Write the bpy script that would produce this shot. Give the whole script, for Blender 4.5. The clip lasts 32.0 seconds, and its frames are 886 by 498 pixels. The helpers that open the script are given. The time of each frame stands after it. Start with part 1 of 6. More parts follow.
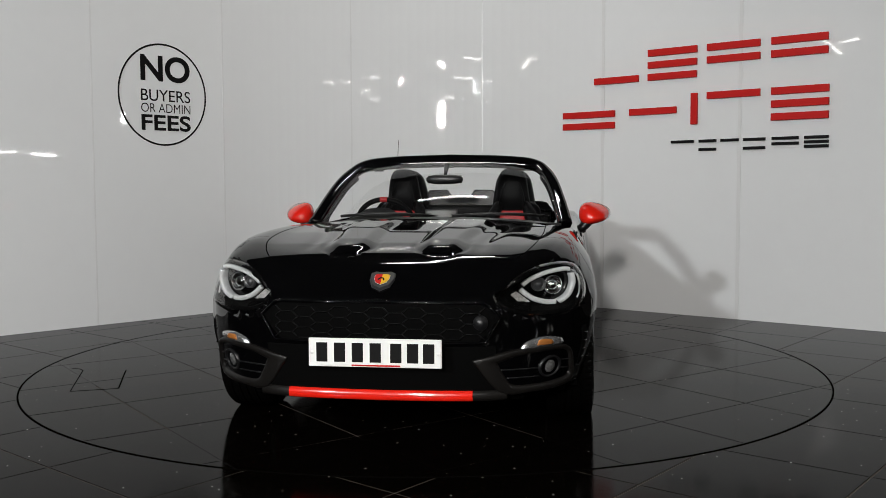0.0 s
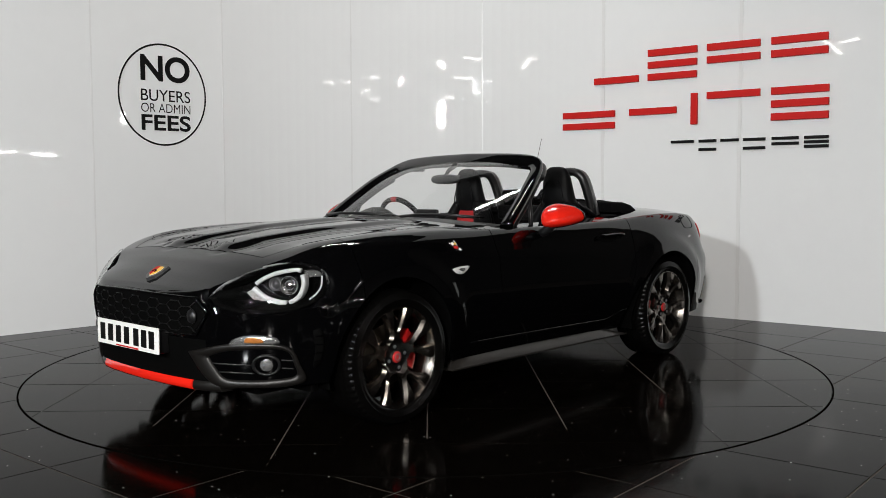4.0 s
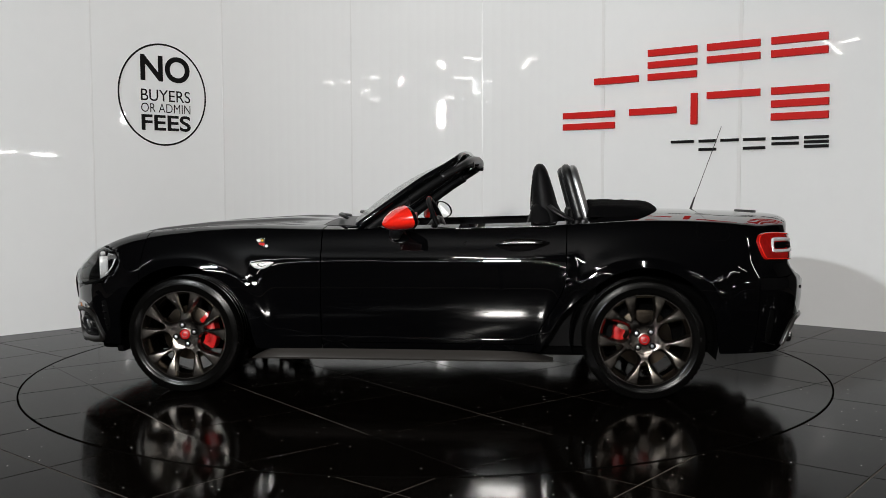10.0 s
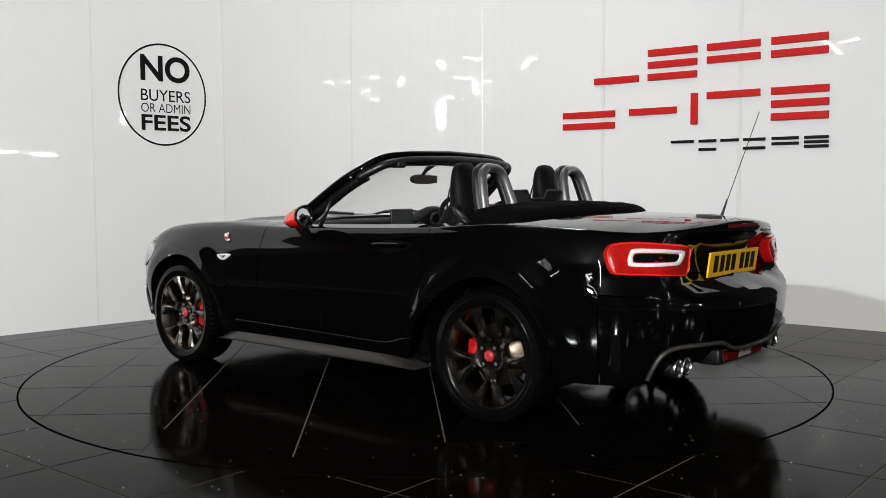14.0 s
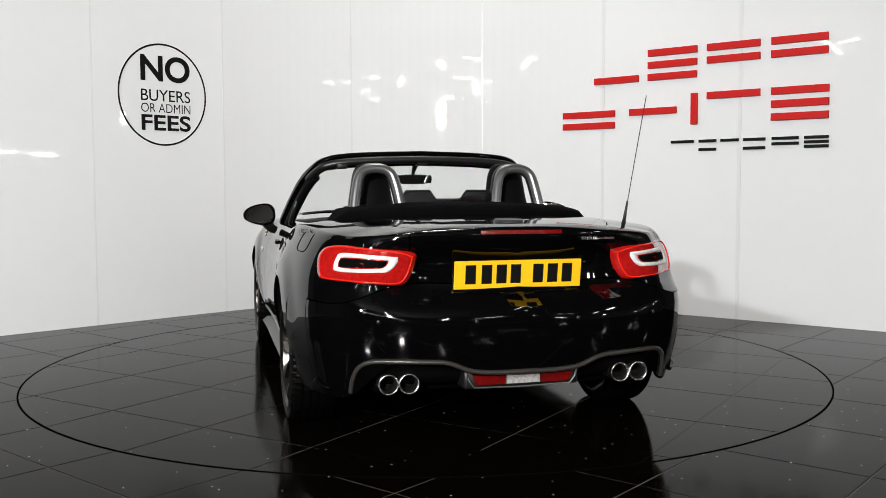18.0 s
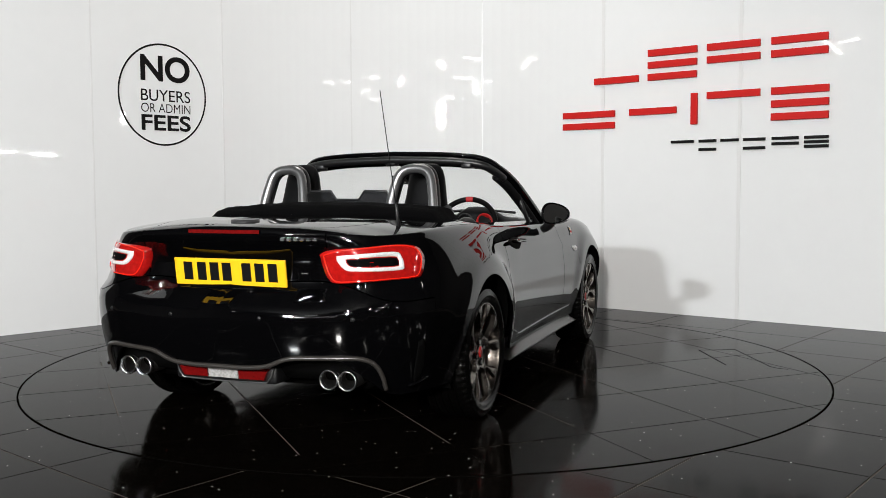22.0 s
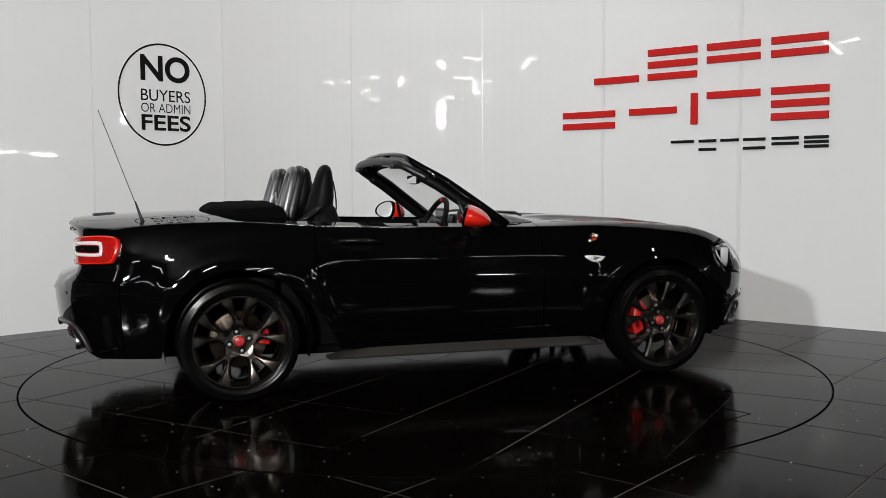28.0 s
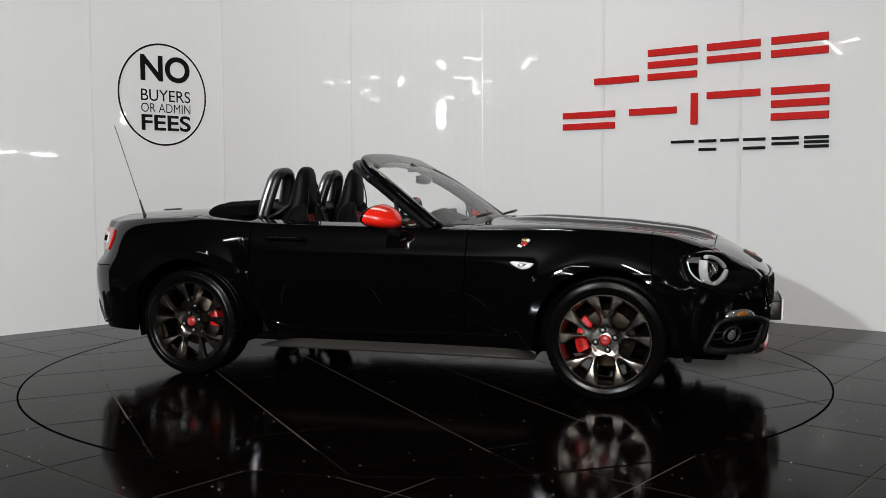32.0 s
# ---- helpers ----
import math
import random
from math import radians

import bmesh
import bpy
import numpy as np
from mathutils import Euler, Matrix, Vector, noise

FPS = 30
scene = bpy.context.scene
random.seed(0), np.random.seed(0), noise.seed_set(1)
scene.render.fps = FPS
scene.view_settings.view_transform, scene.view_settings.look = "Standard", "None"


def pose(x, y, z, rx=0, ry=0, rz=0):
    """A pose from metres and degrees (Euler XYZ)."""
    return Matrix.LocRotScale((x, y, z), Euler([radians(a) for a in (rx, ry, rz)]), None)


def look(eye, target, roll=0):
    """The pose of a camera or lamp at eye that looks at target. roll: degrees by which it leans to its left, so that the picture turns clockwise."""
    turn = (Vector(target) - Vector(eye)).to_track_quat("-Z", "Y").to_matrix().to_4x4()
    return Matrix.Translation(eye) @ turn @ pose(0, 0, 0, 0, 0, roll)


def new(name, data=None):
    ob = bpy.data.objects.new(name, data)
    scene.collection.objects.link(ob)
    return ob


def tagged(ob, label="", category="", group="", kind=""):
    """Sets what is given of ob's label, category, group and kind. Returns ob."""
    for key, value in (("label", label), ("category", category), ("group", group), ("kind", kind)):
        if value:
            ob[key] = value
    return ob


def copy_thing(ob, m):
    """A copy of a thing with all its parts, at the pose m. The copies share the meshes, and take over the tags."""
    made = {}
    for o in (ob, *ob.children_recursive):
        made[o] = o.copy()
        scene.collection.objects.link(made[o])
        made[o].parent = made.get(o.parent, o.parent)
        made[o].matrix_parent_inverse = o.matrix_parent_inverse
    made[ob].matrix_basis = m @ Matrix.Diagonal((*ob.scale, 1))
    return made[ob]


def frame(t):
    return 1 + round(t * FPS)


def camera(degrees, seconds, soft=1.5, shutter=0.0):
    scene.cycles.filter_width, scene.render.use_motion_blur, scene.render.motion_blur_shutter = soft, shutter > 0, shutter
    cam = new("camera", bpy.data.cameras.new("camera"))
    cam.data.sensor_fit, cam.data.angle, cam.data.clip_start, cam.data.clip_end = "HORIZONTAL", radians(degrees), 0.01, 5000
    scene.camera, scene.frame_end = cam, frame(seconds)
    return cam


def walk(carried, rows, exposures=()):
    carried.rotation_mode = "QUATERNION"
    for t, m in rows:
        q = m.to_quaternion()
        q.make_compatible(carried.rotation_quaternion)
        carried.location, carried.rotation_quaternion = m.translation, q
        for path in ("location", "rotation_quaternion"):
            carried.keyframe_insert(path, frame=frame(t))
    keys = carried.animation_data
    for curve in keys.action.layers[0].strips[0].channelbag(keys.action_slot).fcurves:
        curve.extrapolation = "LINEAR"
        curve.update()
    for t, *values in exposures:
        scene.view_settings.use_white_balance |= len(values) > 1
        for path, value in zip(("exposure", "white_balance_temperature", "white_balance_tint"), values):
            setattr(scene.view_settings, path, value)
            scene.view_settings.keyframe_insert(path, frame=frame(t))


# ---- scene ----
# Camera: stands still on a tripod in front of the turntable.
cam = camera(51.12, 32.0, soft=0.8)
EYE = Vector((0.0, -5.4937, 1.0268))
YAW, PITCH = radians(0.949), radians(3.6655)
AIM = EYE + Vector((math.sin(YAW) * math.cos(PITCH), math.cos(YAW) * math.cos(PITCH), -math.sin(PITCH)))
STAND = look(EYE, AIM, -0.20)
walk(cam, [(0, STAND), (32, STAND)],
     exposures=[(0, -0.2), (1.5, 0.03), (3, 0.2), (6, 0.1), (9, 0.11), (13, 0.3), (17, 0.52), (19, 0.5), (21, 0.5), (23, 0.5), (25, 0.31), (28, 0.14), (32, 0.1)])


# ---- world and lamps ----
world = bpy.data.worlds.new("world")
scene.world = world
world.use_nodes = True
world.node_tree.nodes["Background"].inputs[0].default_value = (0.75, 0.8, 0.9, 1)
world.node_tree.nodes["Background"].inputs[1].default_value = 0.002


def area(name, m, sx, sy, power, colour=(1, 0.97, 0.93)):
    data = bpy.data.lights.new(name, "AREA")
    data.shape, data.size, data.size_y, data.energy, data.color = "RECTANGLE", sx, sy, power, colour
    ob = new(name, data)
    ob.matrix_world = m
    return ob


CEILING = 4.6
# strip lights of the showroom (x, y, height, turn, length, watts), the first added to brighten the wall's middle, and
# one flood on a stand
STRIPS = [(0.0, 0.8, 4.45, 90, 1.4, 30), (5.2, -3.76, 3.6, 44, 1.6, 16), (8.0, -6.65, 3.6, 44, 2.4, 16), (-5.3, -4.6, 3.6, -45, 2.0, 10),
          (-1.2, -7.3, 3.6, 0, 2.0, 85), (1.1, -9.9, 3.6, 0, 2.0, 85), (-2.3, -15.0, 3.4, 90, 2.0, 50), (4.6, -11.0, 3.6, 0, 2.0, 40), (-5.2, -10.6, 3.6, 0, 2.0, 40)]
for sx_, sy_, sz_, turn_, long_, watts_ in STRIPS:
    area("strip_light_lamp", pose(sx_, sy_, sz_ - 0.125, 0, 0, turn_), 0.05, long_, watts_, (1, 0.965, 0.91))
FLOOD, FLOOD_AIM = (-4.4, -8.2, 3.3), (0.3, 1.0, 1.3)
area("flood_light_lamp", look(FLOOD, FLOOD_AIM), 0.40, 0.16, 380, (0.935, 0.98, 1.0))
PANEL_LIGHT, PANEL_AIM = (-1.57, -10.2, 2.78), (0.0, 2.0, 1.4)
area("panel_light_lamp", look(PANEL_LIGHT, PANEL_AIM), 0.34, 0.50, 540, (1, 0.97, 0.93))


# ---- materials ----
def material(name, colour, rough=0.5, metal=0.0, coat=0.0, grain=0.0, scale=30.0, bump=0.0, spec=0.5, rough_var=0.0, big=0.0, ior=1.5):
    """Principled surface with fine grain and a broad variation in colour and roughness."""
    m = bpy.data.materials.new(name)
    m.use_nodes = True
    nt = m.node_tree
    b = nt.nodes["Principled BSDF"]
    b.inputs["Base Color"].default_value = (*colour, 1)
    b.inputs["Roughness"].default_value = rough
    b.inputs["Metallic"].default_value = metal
    b.inputs["Coat Weight"].default_value = coat
    b.inputs["Coat Roughness"].default_value = 0.03
    b.inputs["Specular IOR Level"].default_value = spec
    b.inputs["IOR"].default_value = ior
    if grain or bump or rough_var or big:
        tc = nt.nodes.new("ShaderNodeTexCoord")
        n1 = nt.nodes.new("ShaderNodeTexNoise")
        n1.inputs["Scale"].default_value, n1.inputs["Detail"].default_value = scale, 5
        n2 = nt.nodes.new("ShaderNodeTexNoise")
        n2.inputs["Scale"].default_value, n2.inputs["Detail"].default_value = scale * 0.06, 3
        nt.links.new(tc.outputs["Object"], n1.inputs["Vector"])
        nt.links.new(tc.outputs["Object"], n2.inputs["Vector"])
        if grain or big:
            mix = nt.nodes.new("ShaderNodeMix")
            mix.data_type = "RGBA"
            mix.inputs["A"].default_value = (*[c * (1 - grain) for c in colour], 1)
            mix.inputs["B"].default_value = (*[min(1, c * (1 + grain)) for c in colour], 1)
            nt.links.new(n1.outputs["Fac"], mix.inputs["Factor"])
            mix2 = nt.nodes.new("ShaderNodeMix")
            mix2.data_type, mix2.blend_type = "RGBA", "MULTIPLY"
            mix2.inputs["Factor"].default_value = 1
            ramp = nt.nodes.new("ShaderNodeMapRange")
            ramp.inputs["To Min"].default_value, ramp.inputs["To Max"].default_value = 1 - big, 1 + big
            nt.links.new(n2.outputs["Fac"], ramp.inputs["Value"])
            nt.links.new(mix.outputs["Result"], mix2.inputs["A"])
            nt.links.new(ramp.outputs["Result"], mix2.inputs["B"])
            nt.links.new(mix2.outputs["Result"], b.inputs["Base Color"])
        if rough_var:
            r = nt.nodes.new("ShaderNodeMapRange")
            r.inputs["To Min"].default_value, r.inputs["To Max"].default_value = max(0, rough - rough_var), rough + rough_var
            nt.links.new(n2.outputs["Fac"], r.inputs["Value"])
            nt.links.new(r.outputs["Result"], b.inputs["Roughness"])
        if bump:
            bp = nt.nodes.new("ShaderNodeBump")
            bp.inputs["Strength"].default_value, bp.inputs["Distance"].default_value = bump, 0.002
            nt.links.new(n1.outputs["Fac"], bp.inputs["Height"])
            nt.links.new(bp.outputs["Normal"], b.inputs["Normal"])
    return m


def glow(name, colour, strength):
    m = bpy.data.materials.new(name)
    m.use_nodes = True
    b = m.node_tree.nodes["Principled BSDF"]
    b.inputs["Base Color"].default_value = (0.8, 0.8, 0.8, 1)
    b.inputs["Emission Color"].default_value = (*colour, 1)
    b.inputs["Emission Strength"].default_value = strength
    return m


def glass(name, colour=(1, 1, 1), rough=0.0, ior=1.45):
    m = bpy.data.materials.new(name)
    m.use_nodes = True
    b = m.node_tree.nodes["Principled BSDF"]
    b.inputs["Base Color"].default_value = (*colour, 1)
    b.inputs["Roughness"].default_value = rough
    b.inputs["Transmission Weight"].default_value = 1
    b.inputs["IOR"].default_value = ior
    return m


def thin_glass(name, tint, gloss):
    """A pane: clear with a fresnel gloss."""
    m = bpy.data.materials.new(name)
    m.use_nodes = True
    nt = m.node_tree
    nt.nodes.remove(nt.nodes["Principled BSDF"])
    out = nt.nodes["Material Output"]
    t = nt.nodes.new("ShaderNodeBsdfTransparent")
    t.inputs[0].default_value = (*tint, 1)
    gl = nt.nodes.new("ShaderNodeBsdfGlossy")
    gl.inputs["Roughness"].default_value = gloss
    lw = nt.nodes.new("ShaderNodeLayerWeight")
    lw.inputs["Blend"].default_value = 0.5
    pw = nt.nodes.new("ShaderNodeMath")
    pw.operation, pw.inputs[1].default_value = "POWER", 4.0
    f = nt.nodes.new("ShaderNodeMath")
    f.operation, f.inputs[1].default_value, f.inputs[2].default_value = "MULTIPLY_ADD", 0.7, 0.05
    nt.links.new(lw.outputs["Facing"], pw.inputs[0])
    nt.links.new(pw.outputs[0], f.inputs[0])
    mx = nt.nodes.new("ShaderNodeMixShader")
    nt.links.new(f.outputs[0], mx.inputs[0])
    nt.links.new(t.outputs[0], mx.inputs[1])
    nt.links.new(gl.outputs[0], mx.inputs[2])
    nt.links.new(mx.outputs[0], out.inputs[0])
    return m


def wall_gloss(name):
    """Glossy white wall cladding, slightly wavy, faintly stained."""
    m = material(name, (0.74, 0.745, 0.75), 0.024, grain=0.015, scale=9.0, big=0.03, rough_var=0.010)
    nt = m.node_tree
    b = nt.nodes["Principled BSDF"]
    tc = nt.nodes.new("ShaderNodeTexCoord")
    n = nt.nodes.new("ShaderNodeTexNoise")
    n.inputs["Scale"].default_value, n.inputs["Detail"].default_value = 3.0, 1.0
    bp = nt.nodes.new("ShaderNodeBump")
    bp.inputs["Strength"].default_value, bp.inputs["Distance"].default_value = 0.022, 0.01
    nt.links.new(tc.outputs["Object"], n.inputs["Vector"])
    nt.links.new(n.outputs["Fac"], bp.inputs["Height"])
    nt.links.new(bp.outputs["Normal"], b.inputs["Normal"])
    return m


def black_tile(name):
    """Polished near-black quartz tile with sparse bright flecks and scuffs."""
    m = material(name, (0.0016, 0.0012, 0.0009), 0.10, grain=0.3, scale=140.0, rough_var=0.05, big=0.25, spec=0.030)
    nt = m.node_tree
    b = nt.nodes["Principled BSDF"]
    base = b.inputs["Base Color"].links[0].from_socket
    tc = nt.nodes.new("ShaderNodeTexCoord")
    oi = nt.nodes.new("ShaderNodeObjectInfo")
    sh = nt.nodes.new("ShaderNodeVectorMath")
    sh.operation = "MULTIPLY_ADD"
    sh.inputs[1].default_value = (53.0, 31.0, 0.0)
    nt.links.new(oi.outputs["Random"], sh.inputs[0])
    nt.links.new(tc.outputs["Object"], sh.inputs[2])
    v = nt.nodes.new("ShaderNodeTexVoronoi")
    v.voronoi_dimensions = "2D"
    v.inputs["Scale"].default_value = 9.0
    near = nt.nodes.new("ShaderNodeMath")
    near.operation, near.inputs[1].default_value = "LESS_THAN", 0.030
    pick = nt.nodes.new("ShaderNodeSeparateColor")
    rare = nt.nodes.new("ShaderNodeMath")
    rare.operation, rare.inputs[1].default_value = "GREATER_THAN", 0.78
    both = nt.nodes.new("ShaderNodeMath")
    both.operation = "MULTIPLY"
    mx = nt.nodes.new("ShaderNodeMix")
    mx.data_type = "RGBA"
    mx.inputs["B"].default_value = (0.5, 0.49, 0.47, 1)
    nt.links.new(sh.outputs[0], v.inputs["Vector"])
    nt.links.new(v.outputs["Distance"], near.inputs[0])
    nt.links.new(v.outputs["Color"], pick.inputs[0])
    nt.links.new(pick.outputs[0], rare.inputs[0])
    nt.links.new(near.outputs[0], both.inputs[0])
    nt.links.new(rare.outputs[0], both.inputs[1])
    nt.links.new(both.outputs[0], mx.inputs["Factor"])
    nt.links.new(base, mx.inputs["A"])
    nt.links.new(mx.outputs["Result"], b.inputs["Base Color"])
    return m


PAINT = material("black_paint", (0.0010, 0.0010, 0.0012), 0.022, spec=0.5)
RED = material("red_paint", (0.72, 0.016, 0.007), 0.16, coat=1.0)
SATIN = material("satin_grey_plastic", (0.0065, 0.0058, 0.0053), 0.38, grain=0.1, scale=400, bump=0.06, spec=0.3)
GRILLE = material("grille_black", (0.0016, 0.0016, 0.0016), 0.5, grain=0.2, scale=200, spec=0.16)
SKIRT = material("dark_grey_plastic", (0.026, 0.0235, 0.0215), 0.30, grain=0.1, scale=400, bump=0.06)
TRIM = material("black_plastic", (0.005, 0.005, 0.0055), 0.38, grain=0.15, scale=300, bump=0.08)
VOID = material("black_lining", (0.0012, 0.0012, 0.0012), 0.8, grain=0.2, spec=0.04)
RUBBER = material("tyre_rubber", (0.0018, 0.0017, 0.0016), 0.21, grain=0.25, scale=120, bump=0.06, rough_var=0.06, spec=0.10)
ALLOY = material("gunmetal_alloy", (0.16, 0.143, 0.128), 0.25, metal=1.0, grain=0.06, scale=200, rough_var=0.04)
ALLOY_DARK = material("dark_alloy", (0.03, 0.029, 0.028), 0.35, metal=0.8, grain=0.1, scale=200)
DISC = material("brake_disc_steel", (0.085, 0.070, 0.055), 0.34, metal=1.0, grain=0.15, scale=90, rough_var=0.08)
CALIPER = material("red_caliper", (0.40, 0.008, 0.008), 0.3, coat=0.5)
CHROME = material("chrome", (0.8, 0.8, 0.8), 0.08, metal=1.0, rough_var=0.03)
PIPE_RIM = material("polished_pipe_rim", (0.85, 0.85, 0.85), 0.24, metal=1.0, rough_var=0.04)
BADGE_GREY = material("badge_grey", (0.055, 0.055, 0.058), 0.35, metal=0.5, grain=0.05, scale=300)
STEEL = material("dark_silver", (0.26, 0.26, 0.265), 0.28, metal=0.85, grain=0.05, scale=300)
LEATHER = material("black_leather", (0.0032, 0.0032, 0.0035), 0.50, grain=0.2, scale=260, bump=0.3, rough_var=0.08, spec=0.09)
RED_LEATHER = material("red_leather", (0.36, 0.012, 0.014), 0.5, grain=0.15, scale=260, bump=0.3)
FABRIC = material("black_canvas", (0.0016, 0.0016, 0.0018), 0.9, grain=0.35, scale=900, bump=0.5, spec=0.03)
WHITE_PLATE = material("white_plate", (0.80, 0.80, 0.78), 0.3, grain=0.02)
YELLOW_PLATE = material("yellow_plate", (0.76, 0.43, 0.010), 0.3, grain=0.03)
INK = material("black_ink", (0.004, 0.004, 0.004), 0.45, grain=0.1, spec=0.12)
SIGN_RED = material("sign_red", (0.50, 0.012, 0.010), 0.55, spec=0.15, grain=0.05, scale=60)
SIGN_EDGE = material("sign_edge_white", (0.72, 0.72, 0.72), 0.5, grain=0.03)
WALL = wall_gloss("glossy_white_panel")
SEAM = material("white_joint_strip", (0.66, 0.66, 0.66), 0.3, grain=0.03)
TILE = black_tile("black_quartz_tile")
GROUT = material("brown_grout", (0.085, 0.070, 0.058), 0.8, grain=0.3, scale=80)
GROOVE = material("dark_groove", (0.0018, 0.0016, 0.0014), 0.9, grain=0.1, spec=0.0)
DARK_ROOM = material("dark_showroom_wall", (0.020, 0.018, 0.017), 0.7, grain=0.2, scale=3, big=0.4)
CEIL = material("dark_ceiling", (0.022, 0.022, 0.023), 0.8, grain=0.1, scale=4, big=0.2)
LENS_DARK = material("dark_red_lens", (0.11, 0.003, 0.003), 0.10, coat=1.0, grain=0.5, scale=60)
LAMP = glow("strip_light_glow", (1, 0.98, 0.95), 90.0)
TUBE = glow("tube_light_glow", (1, 0.98, 0.95), 22.0)
LENS_RED = material("red_lens", (0.30, 0.0055, 0.0045), 0.06, coat=1.0, grain=0.45, scale=60, big=0.25)
LENS_WHITE = material("frosted_white_lens", (0.86, 0.85, 0.83), 0.22, metal=0.2, coat=1.0, grain=0.45, scale=130, bump=0.8)
LENS_CLEAR = material("clear_lens", (0.42, 0.42, 0.42), 0.16, metal=0.8, coat=1.0, grain=0.6, scale=160, bump=0.6)
LENS_FLUTED = material("fluted_reversing_lens", (0.42, 0.41, 0.40), 0.18, metal=0.25, coat=1.0, grain=0.75, scale=90, bump=0.9)
LENS_AMBER = material("amber_lens", (0.34, 0.125, 0.03), 0.15, coat=1.0)
GLASS = glass("lamp_glass")
PANE = thin_glass("windscreen_glass", (0.965, 0.975, 0.97), 0.01)
MIRROR = material("mirror_glass", (0.85, 0.85, 0.85), 0.01, metal=1.0)


# ---- mesh helpers ----
def mesh_object(name, bm, mats, parent=None, label="", smooth=True):
    me = bpy.data.meshes.new(name)
    bm.normal_update()
    bm.to_mesh(me)
    bm.free()
    for m in (mats if isinstance(mats, (list, tuple)) else [mats]):
        me.materials.append(m)
    if smooth:
        me.shade_smooth()
    ob = new(name, me)
    if parent:
        ob.parent = parent
    if label:
        tagged(ob, label)
    return ob


def part(name, bm, mats, parent, label="", smooth=True):
    return mesh_object(name, bm, mats, parent, label, smooth)


def box(bm, x0, x1, y0, y1, z0, z1, bevel=0.0, seg=2, m=None):
    vs = [bm.verts.new((x, y, z)) for x in (x0, x1) for y in (y0, y1) for z in (z0, z1)]
    quads = [(0, 1, 3, 2), (4, 6, 7, 5), (0, 4, 5, 1), (2, 3, 7, 6), (0, 2, 6, 4), (1, 5, 7, 3)]
    fs = [bm.faces.new([vs[i] for i in q]) for q in quads]
    out = vs
    if bevel:
        es = list({e for f in fs for e in f.edges})
        r = bmesh.ops.bevel(bm, geom=es, offset=bevel, segments=seg, affect="EDGES", profile=0.5)
        out = list({v for f in r["faces"] for v in f.verts} | {v for v in vs if v.is_valid})
    if m is not None:
        bmesh.ops.transform(bm, matrix=m, verts=out)
    return out


def lathe(bm, prof, n=48, axis="y", close=False):
    """Turn a profile of (radius, height) round the y axis (or x, z)."""
    rings = []
    for r, h in prof:
        ring = []
        for i in range(n):
            a = 2 * math.pi * i / n
            c, s = r * math.cos(a), r * math.sin(a)
            p = {"y": (c, h, s), "z": (c, s, h), "x": (h, c, s)}[axis]
            ring.append(bm.verts.new(p))
        rings.append(ring)
    for a, b in zip(rings, rings[1:]):
        for i in range(n):
            j = (i + 1) % n
            bm.faces.new((a[i], a[j], b[j], b[i]))
    if close:
        bm.faces.new(rings[0][::-1])
        bm.faces.new(rings[-1])
    return rings


def spline(keys, n_per=12):
    """Smooth curve through points of any dimension: arrays of samples (centripetal-like Catmull-Rom on index)."""
    k = np.array(keys, float)
    k = np.vstack([2 * k[0] - k[1], k, 2 * k[-1] - k[-2]])
    out = []
    for i in range(1, len(k) - 2):
        for u in np.arange(n_per) / n_per:
            p0, p1, p2, p3 = k[i - 1:i + 3]
            out.append(0.5 * (2 * p1 + (p2 - p0) * u + (2 * p0 - 5 * p1 + 4 * p2 - p3) * u ** 2 + (3 * p1 - p0 - 3 * p2 + p3) * u ** 3))
    out.append(k[-2])
    return np.array(out)


def tube(bm, pts, radius, n=10, flat=1.0, cap=True):
    """A round (or flattened) bar along points; radius may be a list."""
    P = [Vector(p) for p in pts]
    rr = radius if hasattr(radius, "__len__") else [radius] * len(P)
    rings = []
    up = None
    for i, p in enumerate(P):
        d = (P[min(i + 1, len(P) - 1)] - P[max(i - 1, 0)]).normalized()
        if up is None:
            up = Vector((0, 0, 1)) if abs(d.z) < 0.9 else Vector((1, 0, 0))
        a = d.cross(up).normalized()
        b = a.cross(d).normalized()
        up = b
        rings.append([bm.verts.new(p + a * rr[i] * math.cos(2 * math.pi * j / n) + b * rr[i] * flat * math.sin(2 * math.pi * j / n)) for j in range(n)])
    for r0, r1 in zip(rings, rings[1:]):
        for j in range(n):
            bm.faces.new((r0[j], r0[(j + 1) % n], r1[(j + 1) % n], r1[j]))
    if cap:
        bm.faces.new(rings[0][::-1])
        bm.faces.new(rings[-1])
    return rings


def sstep(a, b, x):
    t = min(1, max(0, (x - a) / (b - a)))
    return t * t * (3 - 2 * t)


# ---- the room ----
WA, WB = Vector((-1.71, 2.37)), Vector((1.55, 2.42))      # where the curved wall meets the straight ones
DL, DR = Vector((0.719, 0.695)), Vector((0.777, -0.629))  # along the straight walls, left to right
ARC_C, ARC_R = Vector((-0.06, 0.665)), 2.375


def wall_panel(path, z0, z1, parent, thick=0.012):
    """One cladding panel following a plan path, standing in front of the wall."""
    bm = bmesh.new()
    rows = []
    for i, p in enumerate(path):
        d = (path[min(i + 1, len(path) - 1)] - path[max(i - 1, 0)]).normalized()
        inn = Vector((d.y, -d.x))
        q = p - inn * thick
        rows.append([bm.verts.new((*v, z)) for v, z in ((q, z0), (p, z0), (p, z1), (q, z1))])
    for a, b in zip(rows, rows[1:]):
        for j in range(3):
            bm.faces.new((a[j], b[j], b[j + 1], a[j + 1]))
    bm.faces.new(rows[0])
    bm.faces.new(rows[-1][::-1])
    ob = part("panel", bm, WALL, parent, smooth=False)
    return ob


